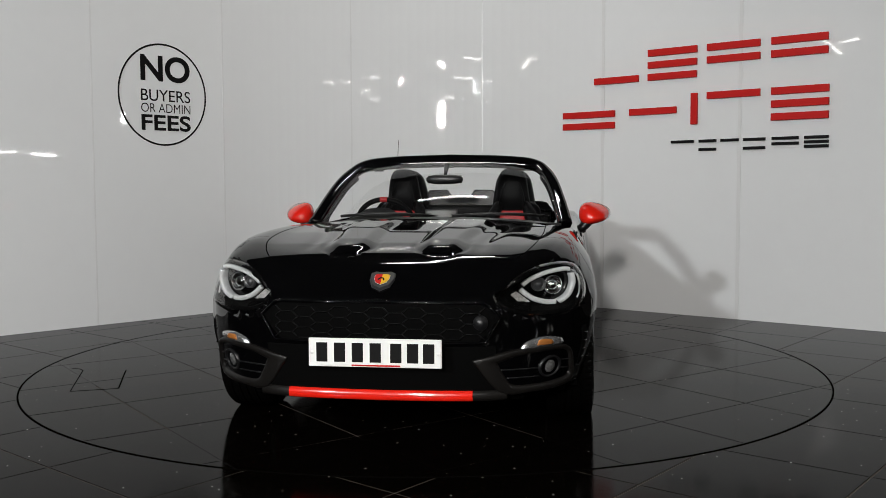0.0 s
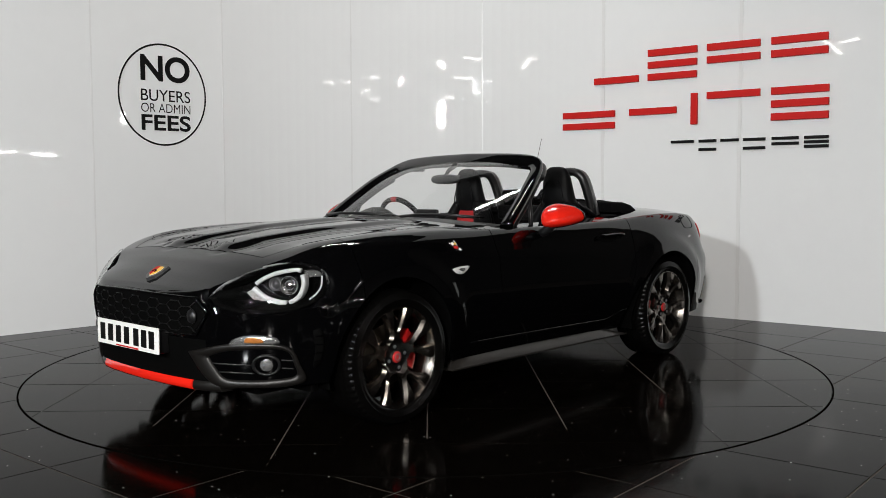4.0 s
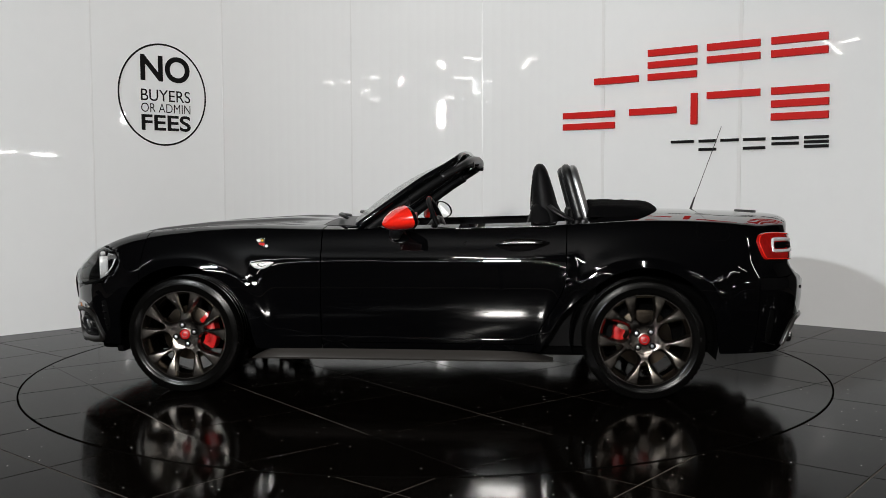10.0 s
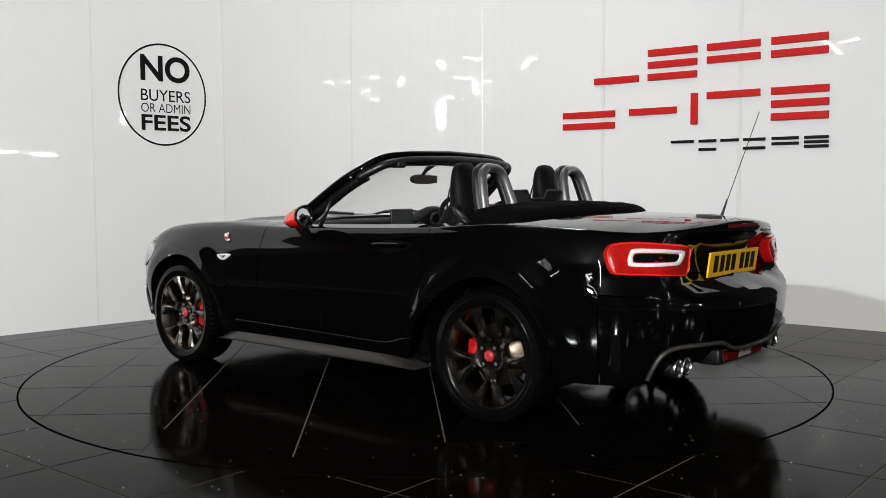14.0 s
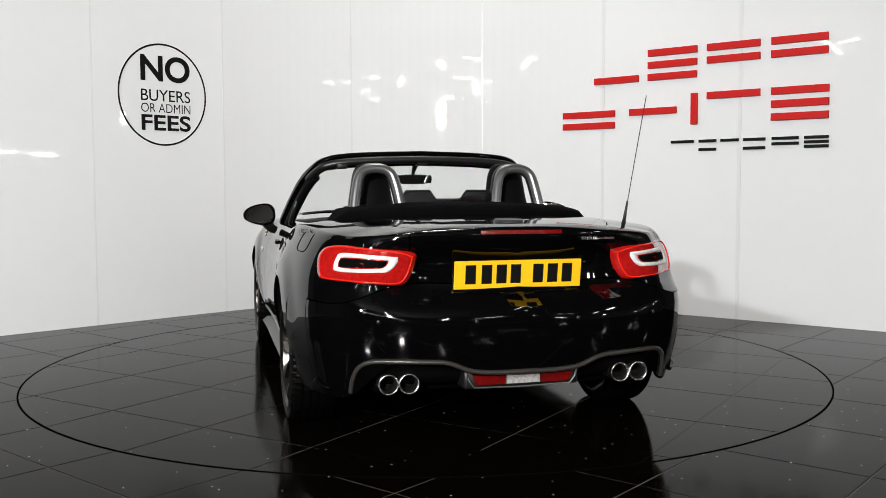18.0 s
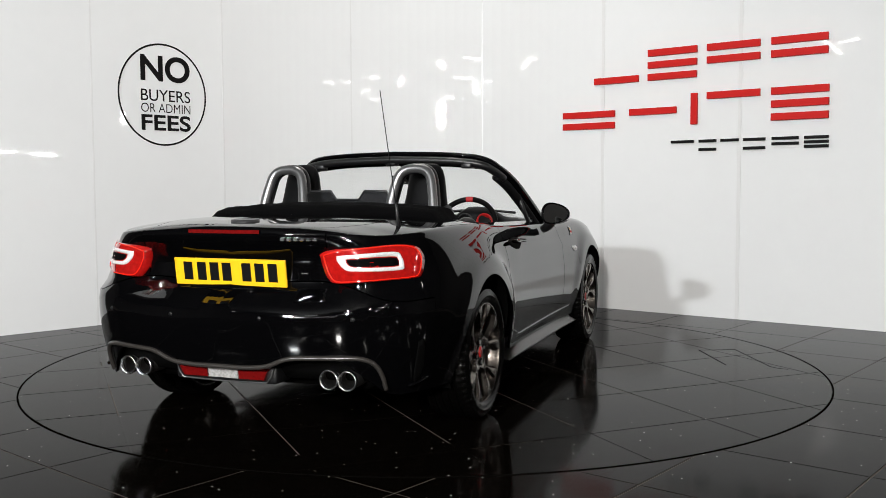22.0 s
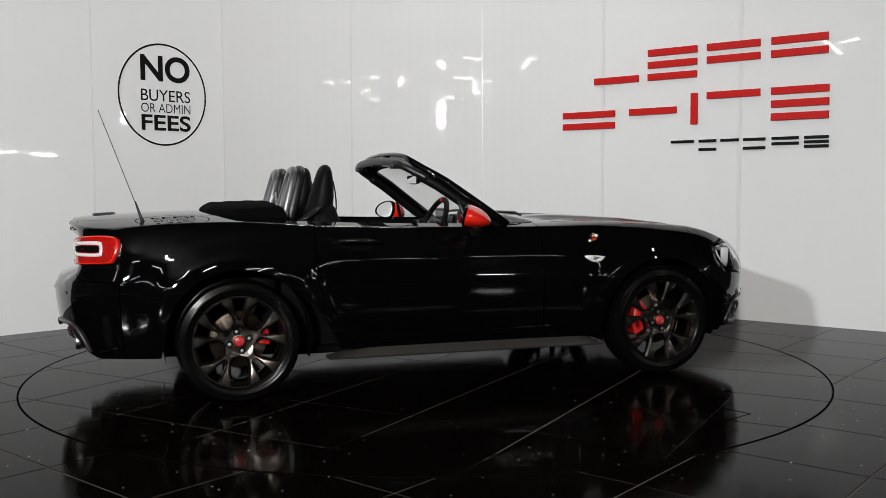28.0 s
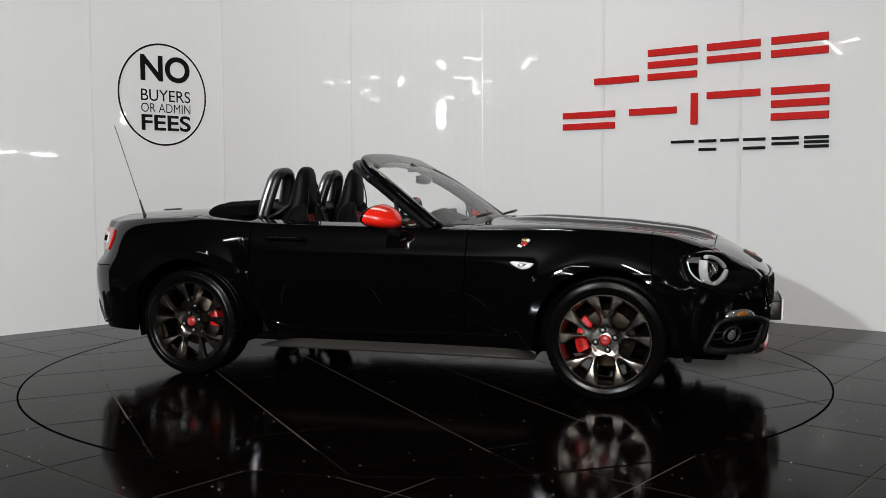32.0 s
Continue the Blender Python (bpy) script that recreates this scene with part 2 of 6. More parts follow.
def build_walls():
    wall = tagged(new("wall_back"), "curved showroom wall of tall glossy white panels", "wall", kind="structure")
    gap = 0.003
    plans = []
    for i in range(3):      # straight run to the left of the curve, seams 1.13 m apart
        a, b = WA - DL * (1.13 * i + gap), WA - DL * (1.13 * (i + 1) - gap)
        plans.append([b, a])
    a0 = math.atan2(WA.y - ARC_C.y, WA.x - ARC_C.x)
    a1 = math.atan2(WB.y - ARC_C.y, WB.x - ARC_C.x)
    for i in range(3):
        lo, hi = a0 + (a1 - a0) * i / 3 - gap / ARC_R, a0 + (a1 - a0) * (i + 1) / 3 + gap / ARC_R
        pts = [ARC_C + ARC_R * Vector((math.cos(lo + (hi - lo) * k / 14), math.sin(lo + (hi - lo) * k / 14))) for k in range(15)]
        if i == 0:
            pts[0] = WA + DL * gap
        if i == 2:
            pts[-1] = WB - DR * (gap + 0.06)
        plans.append(pts)
    for s0, s1 in ((-0.06, 1.13), (1.13, 2.32), (2.32, 2.92)):
        plans.append([WB + DR * (s0 + gap), WB + DR * (s1 - gap)])
    for p in plans:
        wall_panel(p, 0.0, CEILING, wall)
    # joint strips standing over the seams of the right-hand run
    for s0 in (-0.06, 1.13, 2.32):
        bm = bmesh.new()
        c = WB + DR * s0
        n = Vector((DR.y, -DR.x))
        m = Matrix(((DR.x, n.x, 0, c.x), (DR.y, n.y, 0, c.y), (0, 0, 1, 0), (0, 0, 0, 1)))
        box(bm, -0.015, 0.015, -0.004, 0.004, 0, CEILING, 0.002, 1, m)
        part("joint_strip", bm, SEAM, wall, smooth=False)
    seams = [(WA - DL * s0, DL) for s0 in (0.0, 1.13, 2.26)]
    for k in (1, 2):
        ak = a0 + (a1 - a0) * k / 3
        seams.append((ARC_C + ARC_R * Vector((math.cos(ak), math.sin(ak))), Vector((math.sin(ak), -math.cos(ak)))))
    for c, dv in seams:
        bm = bmesh.new()
        n = Vector((dv.y, -dv.x))
        m = Matrix(((dv.x, n.x, 0, c.x), (dv.y, n.y, 0, c.y), (0, 0, 1, 0), (0, 0, 0, 1)))
        box(bm, -0.006, 0.006, -0.004, 0.002, 0, CEILING, 0.001, 1, m)
        part("joint_strip", bm, SEAM, wall, smooth=False)
    # masonry behind the panels, and the plain walls that close the showroom
    ends = [WA - DL * 3.39, WB + DR * 2.92]
    far = [ends[0], *[ARC_C + (ARC_R + 0.3) * Vector((math.cos(a0 + (a1 - a0) * k / 24), math.sin(a0 + (a1 - a0) * k / 24))) for k in range(25)], ends[1]]
    bm = bmesh.new()
    far[0] = far[0] + Vector((-DL.y, DL.x)) * 0.03
    far[-1] = far[-1] + Vector((-DR.y, DR.x)) * 0.03
    outer = [p + Vector((p.x * 0.03, 0.3)) for p in far]
    grid = [[bm.verts.new((*p, z)) for z in (0, CEILING)] for p in far]
    grid2 = [[bm.verts.new((*p, z)) for z in (0, CEILING)] for p in outer]
    for i in range(len(far) - 1):
        bm.faces.new((grid[i][0], grid[i + 1][0], grid[i + 1][1], grid[i][1]))
        bm.faces.new((grid2[i][1], grid2[i + 1][1], grid2[i + 1][0], grid2[i][0]))
        bm.faces.new((grid[i][1], grid[i + 1][1], grid2[i + 1][1], grid2[i][1]))
    tagged(mesh_object("wall_backing", bm, SEAM, smooth=False), "plain wall behind the white panels", "wall", kind="structure")
    lx, ly, rx, ry = -9.2, -0.4, 9.2, -0.4
    e0, e1 = ends
    for name, p in (("wall_left", (lx - 0.2, lx, -17, e0.y)), ("wall_right", (rx, rx + 0.2, -17, e1.y)), ("wall_front", (lx - 0.2, rx + 0.2, -17.2, -17)),
                    ("wall_return_left", (lx - 0.2, e0.x - 0.03, e0.y, e0.y + 0.2)), ("wall_return_right", (e1.x + 0.03, rx + 0.2, e1.y, e1.y + 0.2))):
        bm = bmesh.new()
        box(bm, *p, 0, CEILING)
        tagged(mesh_object(name, bm, DARK_ROOM, smooth=False), "plain dark showroom wall behind the camera", "wall", kind="structure")
    bm = bmesh.new()
    box(bm, lx - 0.4, rx + 0.4, -17.4, 4.2, CEILING, CEILING + 0.15)
    tagged(mesh_object("ceiling", bm, CEIL, smooth=False), "dark grey showroom ceiling", "ceiling", kind="structure")


build_walls()


def tile_mesh(poly, name, z_top, thick=0.010, chamfer=0.0015):
    """A tile slab over a convex plan polygon, with a tiny worn chamfer."""
    bm = bmesh.new()
    c = sum(poly, Vector((0, 0))) / len(poly)
    top, mid, low = [], [], []
    for p in poly:
        d = (c - p)
        q = p + d.normalized() * chamfer * 1.4
        top.append(bm.verts.new((*q, z_top)))
        mid.append(bm.verts.new((*p, z_top - chamfer)))
        low.append(bm.verts.new((*p, z_top - thick)))
    bm.faces.new(top)
    n = len(poly)
    for i in range(n):
        j = (i + 1) % n
        bm.faces.new((top[j], top[i], mid[i], mid[j]))
        bm.faces.new((mid[j], mid[i], low[i], low[j]))
    me = bpy.data.meshes.new(name)
    bm.normal_update()
    bm.to_mesh(me)
    bm.free()
    me.materials.append(TILE)
    return me


def clip(poly, p, n):
    """The part of a convex polygon on the inner side of the line through p with outward normal n."""
    out = []
    for a, b in zip(poly, poly[1:] + poly[:1]):
        da, db = (a - p).dot(n), (b - p).dot(n)
        if da <= 0:
            out.append(a)
        if da * db < 0:
            out.append(a + (b - a) * (da / (da - db)))
    return out


TABLE_C = Vector((0.0, 0.0))
TABLE_R = 2.236
PITCH_T, JOINT = 0.60, 0.005


def build_floor():
    bm = bmesh.new()
    box(bm, -9.4, 9.4, -17.2, 4.4, -0.15, -0.0028)
    floor = tagged(mesh_object("floor", bm, GROUT, smooth=False), "polished black quartz floor tiles with fine brown joints", "floor", kind="structure")
    u = Vector((math.cos(radians(49.3)), math.sin(radians(49.3))))
    v = Vector((-u.y, u.x))
    h = PITCH_T / 2 - JOINT / 2
    me = tile_mesh([Vector((-h, -h)), Vector((h, -h)), Vector((h, h)), Vector((-h, h))], "tile", -0.001)
    rot = pose(0, 0, 0, 0, 0, 49.3)
    far_bm = bmesh.new()
    for i in range(-22, 23):
        for j in range(-22, 23):
            # joints along u lie at v = -0.28 + 0.6 k ; joints along v at u = -0.10 + 0.6 k
            c = u * (0.20 + PITCH_T * i) + v * (0.02 + PITCH_T * j)
            if c.length < TABLE_R - 0.45 or not (-9 < c.x < 9) or not (-12 < c.y < 3.6):
                continue
            # keep out of the curved wall
            if (c.y - (WA.y + DL.y / DL.x * (c.x - WA.x)) > 0.5) or (c.y - (WB.y + DR.y / DR.x * (c.x - WB.x)) > 0.5):
                continue
            if c.y > -5.6 and abs(c.x) < 4.6:
                ob = new("tile", me)
                ob.parent = floor
                ob.matrix_local = Matrix.Translation((*c, 0)) @ rot
            else:
                quad = [far_bm.verts.new((*(c + u * a * h + v * b * h), -0.001)) for a, b in ((-1, -1), (1, -1), (1, 1), (-1, 1))]
                far_bm.faces.new(quad)
    tagged(part("far_tiles", far_bm, TILE, floor, smooth=False), kind="stuff")


build_floor()


def build_turntable():
    table = tagged(new("turntable"), "round car turntable tiled in polished black quartz", "turntable")
    bm = bmesh.new()
    lathe(bm, [(TABLE_R - 0.004, -0.03), (TABLE_R - 0.004, -0.0017), (0.0, -0.0017)], 128, "z")
    bmesh.ops.remove_doubles(bm, verts=bm.verts, dist=1e-5)
    part("platter", bm, GROUT, table, smooth=False)
    # slightly proud dark ring, added in place of the open gap round the platter
    bm = bmesh.new()
    lathe(bm, [(TABLE_R - 0.004, -0.004), (TABLE_R - 0.0035, 0.0004), (TABLE_R - 0.001, 0.0008), (TABLE_R + 0.005, 0.0008), (TABLE_R + 0.006, -0.004)], 160, "z")
    part("rim_seal", bm, GROOVE, table)
    a = radians(43.7)
    u = Vector((math.cos(a), math.sin(a)))
    v = Vector((-u.y, u.x))
    ring = [(Vector((math.cos(2 * math.pi * k / 96), math.sin(2 * math.pi * k / 96)))) for k in range(96)]
    h = PITCH_T / 2 - JOINT / 2
    r = TABLE_R - 0.006
    for i in range(-4, 4):
        for j in range(-4, 4):
            c = u * (PITCH_T * (i + 0.5)) + v * (PITCH_T * (j + 0.5))
            if c.length > r + 0.45:
                continue
            poly = [c + u * p * h + v * q * h for p, q in ((-1, -1), (1, -1), (1, 1), (-1, 1))]
            for n in ring:
                if max(p.dot(n) for p in poly) > r:
                    poly = clip(poly, n * r, n)
                if len(poly) < 3:
                    break
            if len(poly) < 3:
                continue
            clean = [p for p, q in zip(poly, poly[1:] + poly[:1]) if (p - q).length > 1e-4]
            if len(clean) < 3:
                continue
            ob = new("tile", tile_mesh(clean, "tile", 0.0))
            ob.parent = table
    # sawn outline of the access hatch
    for run in ([(0.455, -2.02), (0.47, -1.96), (0.512, -1.921)], [(0.512, -1.921), (1.037, -1.700)], [(1.037, -1.700), (0.939, -1.486)], [(0.939, -1.486), (0.479, -1.678)]):
        bm = bmesh.new()
        P = [Vector(p) for p in run]
        w = 0.0045 if len(run) == 2 and P[0].x > 0.9 else 0.0028
        rows = []
        for i, p in enumerate(P):
            d = (P[min(i + 1, len(P) - 1)] - P[max(i - 1, 0)]).normalized()
            n = Vector((-d.y, d.x)) * w
            rows.append([bm.verts.new((*(p + n * k), z)) for k, z in ((1, -0.002), (0.8, 0.0008), (-0.8, 0.0008), (-1, -0.002))])
        for a0, b0 in zip(rows, rows[1:]):
            for k in range(3):
                bm.faces.new((a0[k], b0[k], b0[k + 1], a0[k + 1]))
        part("hatch_joint", bm, GROOVE, table, smooth=False)
    return table


TABLE = build_turntable()


# ---- the car ----
CAR = tagged(new("sports_car"), "glossy black open-top sports car with red mirror caps, roof folded down", "car")
AXLE, WHEEL_R, ARCH_R = 1.155, 0.304, 0.352

# plan of the waist, nose to tail: x, y, shoulder height, upper inset, lower inset, lower edge
LOWER_EDGE = [0.245, 0.245, 0.245, 0.245, 0.240, 0.240, 0.240, 0.235, 0.235, 0.235, 0.235, 0.235, 0.235, 0.235, 0.235, 0.245, 0.383, 0.365, 0.345]
PLAN_KEYS = [
    (1.946, 0.000, 0.610, 0.022, 0.03), (1.936, 0.220, 0.614, 0.024, 0.03), (1.908, 0.420, 0.634, 0.036, 0.03), (1.838, 0.570, 0.680, 0.09, 0.04),
    (1.745, 0.692, 0.738, 0.12, 0.05), (1.615, 0.785, 0.775, 0.13, 0.05), (1.430, 0.838, 0.803, 0.13, 0.05), (1.155, 0.850, 0.825, 0.12, 0.04),
    (0.800, 0.840, 0.836, 0.11, 0.04), (0.350, 0.826, 0.838, 0.09, 0.045), (-0.250, 0.828, 0.845, 0.08, 0.045), (-0.700, 0.842, 0.858, 0.09, 0.045),
    (-1.120, 0.868, 0.882, 0.12, 0.04), (-1.470, 0.852, 0.879, 0.13, 0.05), (-1.730, 0.795, 0.862, 0.11, 0.06), (-1.880, 0.685, 0.858, 0.07, 0.07),
    (-1.978, 0.500, 0.868, 0.06, 0.07), (-2.033, 0.250, 0.882, 0.06, 0.07), (-2.045, 0.000, 0.887, 0.06, 0.07)]
PLAN = spline([(*p, z) for p, z in zip(PLAN_KEYS, LOWER_EDGE)], 40)
ARC_LEN = np.concatenate([[0], np.cumsum(np.hypot(np.diff(PLAN[:, 0]), np.diff(PLAN[:, 1])))])
TOTAL = ARC_LEN[-1]
CENTRE = np.array([(-2.00, 0.886), (-1.97, 0.892), (-1.90, 0.903), (-1.75, 0.913), (-1.45, 0.924), (-1.20, 0.928), (-0.95, 0.920), (0.30, 0.885),
                   (0.45, 0.880), (0.60, 0.876), (0.85, 0.864), (1.175, 0.845), (1.50, 0.808), (1.65, 0.776), (1.74, 0.735), (1.83, 0.682), (1.90, 0.634), (1.925, 0.612)])


def at(s):
    """The plan's values at arc length s."""
    return np.array([np.interp(s, ARC_LEN, PLAN[:, k]) for k in range(6)])


def s_of_x(x):
    return float(np.interp(-x, -PLAN[:, 0], ARC_LEN))


def outward(s):
    a, b = at(max(0, s - 0.01)), at(min(TOTAL, s + 0.01))
    t = Vector((b[0] - a[0], b[1] - a[1])).normalized()
    n = Vector((-t.y, t.x))
    if s < 0.01:
        n = Vector((1, 0))
    if s > TOTAL - 0.01:
        n = Vector((-1, 0))
    return n if n.dot(Vector((a[0], a[1] + 1e-6))) > 0 else -n


def arch_height(x):
    """The lower edge that the wheel arches cut, or 0."""
    z = 0.0
    for xw in (AXLE, -AXLE):
        d = abs(x - xw)
        if d <= ARCH_R + 1e-6:
            z = max(z, WHEEL_R + math.sqrt(max(0, ARCH_R ** 2 - d * d)))
    return z


BOWL = {"depth": 0.16}
RECESS = {"share": 1.0}


def lamp_zone(s, z):
    """1 on the rim of the headlamp bowl, less inside it."""
    return math.hypot((s - 0.735) / 0.238, (z - 0.645 - 0.08 * (s - 0.735)) / 0.088)


def skin(s, z, lift=0.0):
    """A point of the left body side at arc length s and height z, lifted outwards."""
    x, y, zs, up, lo, zb = at(s)
    waist = 0.56
    if z >= waist:
        q = min(1.0, (z - waist) / max(0.02, zs - waist))
        inset = up * (0.22 * q + 0.78 * (1 - math.sqrt(max(0, 1 - (0.985 * q) ** 2))))
    else:
        q = (waist - z) / 0.34
        inset = lo * q * q
    # tail: the boot face stands back above the bumper and ends in a small lip
    tail = sstep(-1.70, -1.90, x)
    inset += tail * 0.026 * sstep(0.595, 0.665, z)
    inset += 0.026 * math.exp(-((TOTAL - s - 0.80) / 0.15) ** 2) * sstep(0.60, 0.68, z)
    inset += RECESS["share"] * tail * sstep(0.66, 0.37, y) * (0.094 * sstep(0.585, 0.640, z) + 0.010 * sstep(0.625, 0.70, z) - 0.092 * sstep(0.74, 0.875, z))
    # the sides are slightly hollow between the sill and the waist, with a soft crease at handle height
    mid = sstep(0.85, 0.35, x) * sstep(-0.95, -0.55, x)
    inset += 0.006 * sstep(0.85, 0.30, x) * sstep(-0.80, -0.30, x) * sstep(0.718, 0.745, z)
    inset += mid * (-0.003 * math.exp(-((z - 0.40) / 0.12) ** 2) - 0.006 * math.exp(-((z - 0.70) / 0.03) ** 2))
    # flared lips round the wheel arches
    for xw in (AXLE, -AXLE):
        r = math.hypot(x - xw, z - WHEEL_R)
        if r < ARCH_R + 0.25 and z > 0.25:
            inset -= 0.015 * math.exp(-(max(0.0, r - ARCH_R - 0.055) / 0.055) ** 2) * sstep(0.26, 0.50, z)
    # headlamp bowls
    inset += BOWL["depth"] * math.exp(-lamp_zone(s, z) ** 8) * sstep(0.002, 0.030, zs - z)
    n = outward(s)
    return Vector((x, y, z)) + Vector((n.x, n.y, 0)) * (lift - inset)


def skin_normal(s, z):
    a = skin(s + 0.004, z) - skin(s - 0.004, z)
    b = skin(s, z + 0.004) - skin(s, z - 0.004)
    n = a.cross(b).normalized()
    o = outward(s)
    return n if n.x * o.x + n.y * o.y > 0 else -n


def top_height(x, y, ys, zs):
    """Height of the bonnet or the boot deck at x, y, between shoulders at ys, zs."""
    zc = float(np.interp(x, CENTRE[:, 0], CENTRE[:, 1]))
    q = min(1.0, abs(y) / max(ys, 1e-4))
    z = zs + (max(zc, zs + 0.002) - zs) * (1 - q ** 2.6)
    front = sstep(1.66, 1.40, x) * sstep(0.2, 0.4, x)
    if 0.2 < x < 1.72:
        z += front * 0.016 * math.exp(-((abs(y) - ys * 0.90) / 0.07) ** 2) * sstep(0.3, 0.9, x)
        # two long power bulges that rise from a ramp behind the bonnet's front edge
        a = abs(y)
        # each has a rounded nose in plan
        cy_ = 0.200 + 0.035 * sstep(1.50, 0.95, x)
        wide = 0.100 + 0.025 * sstep(1.50, 0.95, x)
        rr = math.hypot(max(0.0, x - 1.545) * 0.90, a - cy_) / wide
        z += sstep(0.42, 0.75, x) * 0.019 * sstep(1.06, 0.50, rr)
        z -= 0.0035 * math.exp(-((rr - 1.16) / 0.09) ** 2) * sstep(1.40, 1.52, x)
        z -= 0.006 * sstep(0.5, 0.9, x) * sstep(1.66, 1.5, x) * math.exp(-((a - cy_ - wide - 0.075) / 0.03) ** 2)
    return z


# stations along the plan
DOOR_F, DOOR_R, NOSE_X, TAIL_X, LID_X = 0.445, -0.775, 1.375, -1.70, 1.725
marks = [s_of_x(v) for v in (LID_X, NOSE_X, AXLE + ARCH_R, AXLE - ARCH_R, 0.47, DOOR_F, DOOR_R, -0.93, -1.22, -AXLE + ARCH_R, -AXLE - ARCH_R, TAIL_X)]
stations = sorted(marks)
fill = []
edges_ = [0.0] + stations + [TOTAL]
for a, b in zip(edges_, edges_[1:]):
    xa, xb = at(a)[0], at(b)[0]
    n = max(1, int(round((b - a) / 0.020)))
    arch = any(abs((xa + xb) / 2 - xw) < 0.1 and abs(xa - xb) > 0.5 for xw in (AXLE, -AXLE))
    lead = abs(xa - AXLE - ARCH_R) < 1e-3 and abs(xb - NOSE_X) < 1e-3
    if lead:
        n = 14
    for k in range(n):
        t = k / n
        if lead:
            fill.append(s_of_x(xa + (xb - xa) * t * t))
        elif arch:
            fill.append(s_of_x(xa + (xb - xa) * (0.5 - 0.5 * math.cos(math.pi * t))))
        else:
            fill.append(a + (b - a) * t)
stations = sorted(set([round(v, 5) for v in fill] + [TOTAL]))
NS = len(stations)
ROWS = [0, 0.06, 0.14, 0.22, 0.30, 0.38, 0.46, 0.54, 0.60, 0.66, 0.72, 0.78, 0.83, 0.875, 0.91, 0.94, 0.965, 0.985, 1.0]
COLS = [0.985, 0.965, 0.94, 0.91, 0.87, 0.83] + [0.83 - 0.83 * k / 60 for k in range(1, 61)]
NR, NC = len(ROWS), len(COLS)


def station_points(s):
    x, y, zs, up, lo, zb = at(s)
    z0 = max(zb, arch_height(x))
    side = []
    for v in ROWS:
        z = z0 + (zs - z0) * v
        # the door's rear shut line curves forward towards the sill
        ss = s - 0.16 * math.exp(-((x - DOOR_R) / 0.16) ** 2) * (1 - sstep(0.24, 0.62, z)) if abs(x - DOOR_R) < 0.6 else s
        side.append(skin(ss, z))
    xs, ys, zt = side[-1]
    if ys < 1e-4:
        ys = 1e-4
    top = [Vector((xs, ys * c, top_height(xs, ys * c, ys, zt))) for c in COLS]
    return side + top


GRID = [station_points(s) for s in stations]
XS = [at(s)[0] for s in stations]
J_ALL = NR + NC


def panel(name, cells, sides, parent, label="", mat=None, sharp=50):
    """A sheet-metal panel of grid cells (station, row), with folded edges that leave a shut line."""
    bm = bmesh.new()
    for side in sides:
        ids = {}

        def vert(i, j):
            if (i, j) not in ids:
                p = GRID[i][j]
                ids[(i, j)] = bm.verts.new((p.x, p.y * side, p.z))
            return ids[(i, j)]
        for i, j in cells:
            q = [vert(i, j), vert(i + 1, j), vert(i + 1, j + 1), vert(i, j + 1)]
            bm.faces.new(q if side < 0 else q[::-1])
    bmesh.ops.remove_doubles(bm, verts=bm.verts, dist=2e-4)
    bmesh.ops.recalc_face_normals(bm, faces=bm.faces)
    bm.normal_update()
    # make sure that the normals look out
    f0 = max(bm.faces, key=lambda f: f.calc_area())
    ref = f0.calc_center_median() - Vector((0, 0, 0.35))
    if f0.normal.dot(Vector((ref.x * 0.2, ref.y, ref.z))) < 0:
        bmesh.ops.reverse_faces(bm, faces=bm.faces)
        bm.normal_update()
    rim = [e for e in bm.edges if e.is_boundary]
    rv = {v for e in rim for v in e.verts}
    move, norm = {}, {v: v.normal.copy() for v in rv}
    for v in rv:
        c = sum((f.calc_center_median() for f in v.link_faces), Vector()) / len(v.link_faces)
        d = c - v.co
        d -= norm[v] * d.dot(norm[v])
        move[v] = d.normalized() * 0.0026 if d.length > 1e-6 else Vector()
    fold = {}
    for v in rv:
        v.co += move[v]
        fold[v] = bm.verts.new(v.co - norm[v] * 0.014 + move[v] * 0.4)
    for e in rim:
        a, b = e.verts
        f = e.link_faces[0]
        # keep the winding of the neighbouring face
        order = [l.vert for l in f.loops]
        k = order.index(a)
        q = (b, a, fold[a], fold[b]) if order[(k + 1) % len(order)] == b else (a, b, fold[b], fold[a])
        bm.faces.new(q)
    ob = part(name, bm, mat or PAINT, parent, label)
    me = ob.data
    me.set_sharp_from_angle(angle=radians(sharp))
    return ob


def cells_where(test):
    out = []
    for i in range(NS - 1):
        xm = (XS[i] + XS[i + 1]) / 2
        for j in range(J_ALL - 1):
            kind = "side" if j < NR - 1 else "top"
            v = ROWS[j] if kind == "side" else COLS[max(0, j - NR)]
            if j >= NR - 1:
                v = COLS[j - NR] if j >= NR else 1.0
            if kind == "side" and xm > 1.3:
                zm = (GRID[i][j].z + GRID[i + 1][j + 1].z) / 2
                if lamp_zone((stations[i] + stations[i + 1]) / 2, zm) < 0.93 and at(stations[i])[2] - zm > 0.028:
                    continue
            if test(xm, kind, v, i, j):
                out.append((i, j))
    return out


def ym(i):
    return at(stations[i])[1]


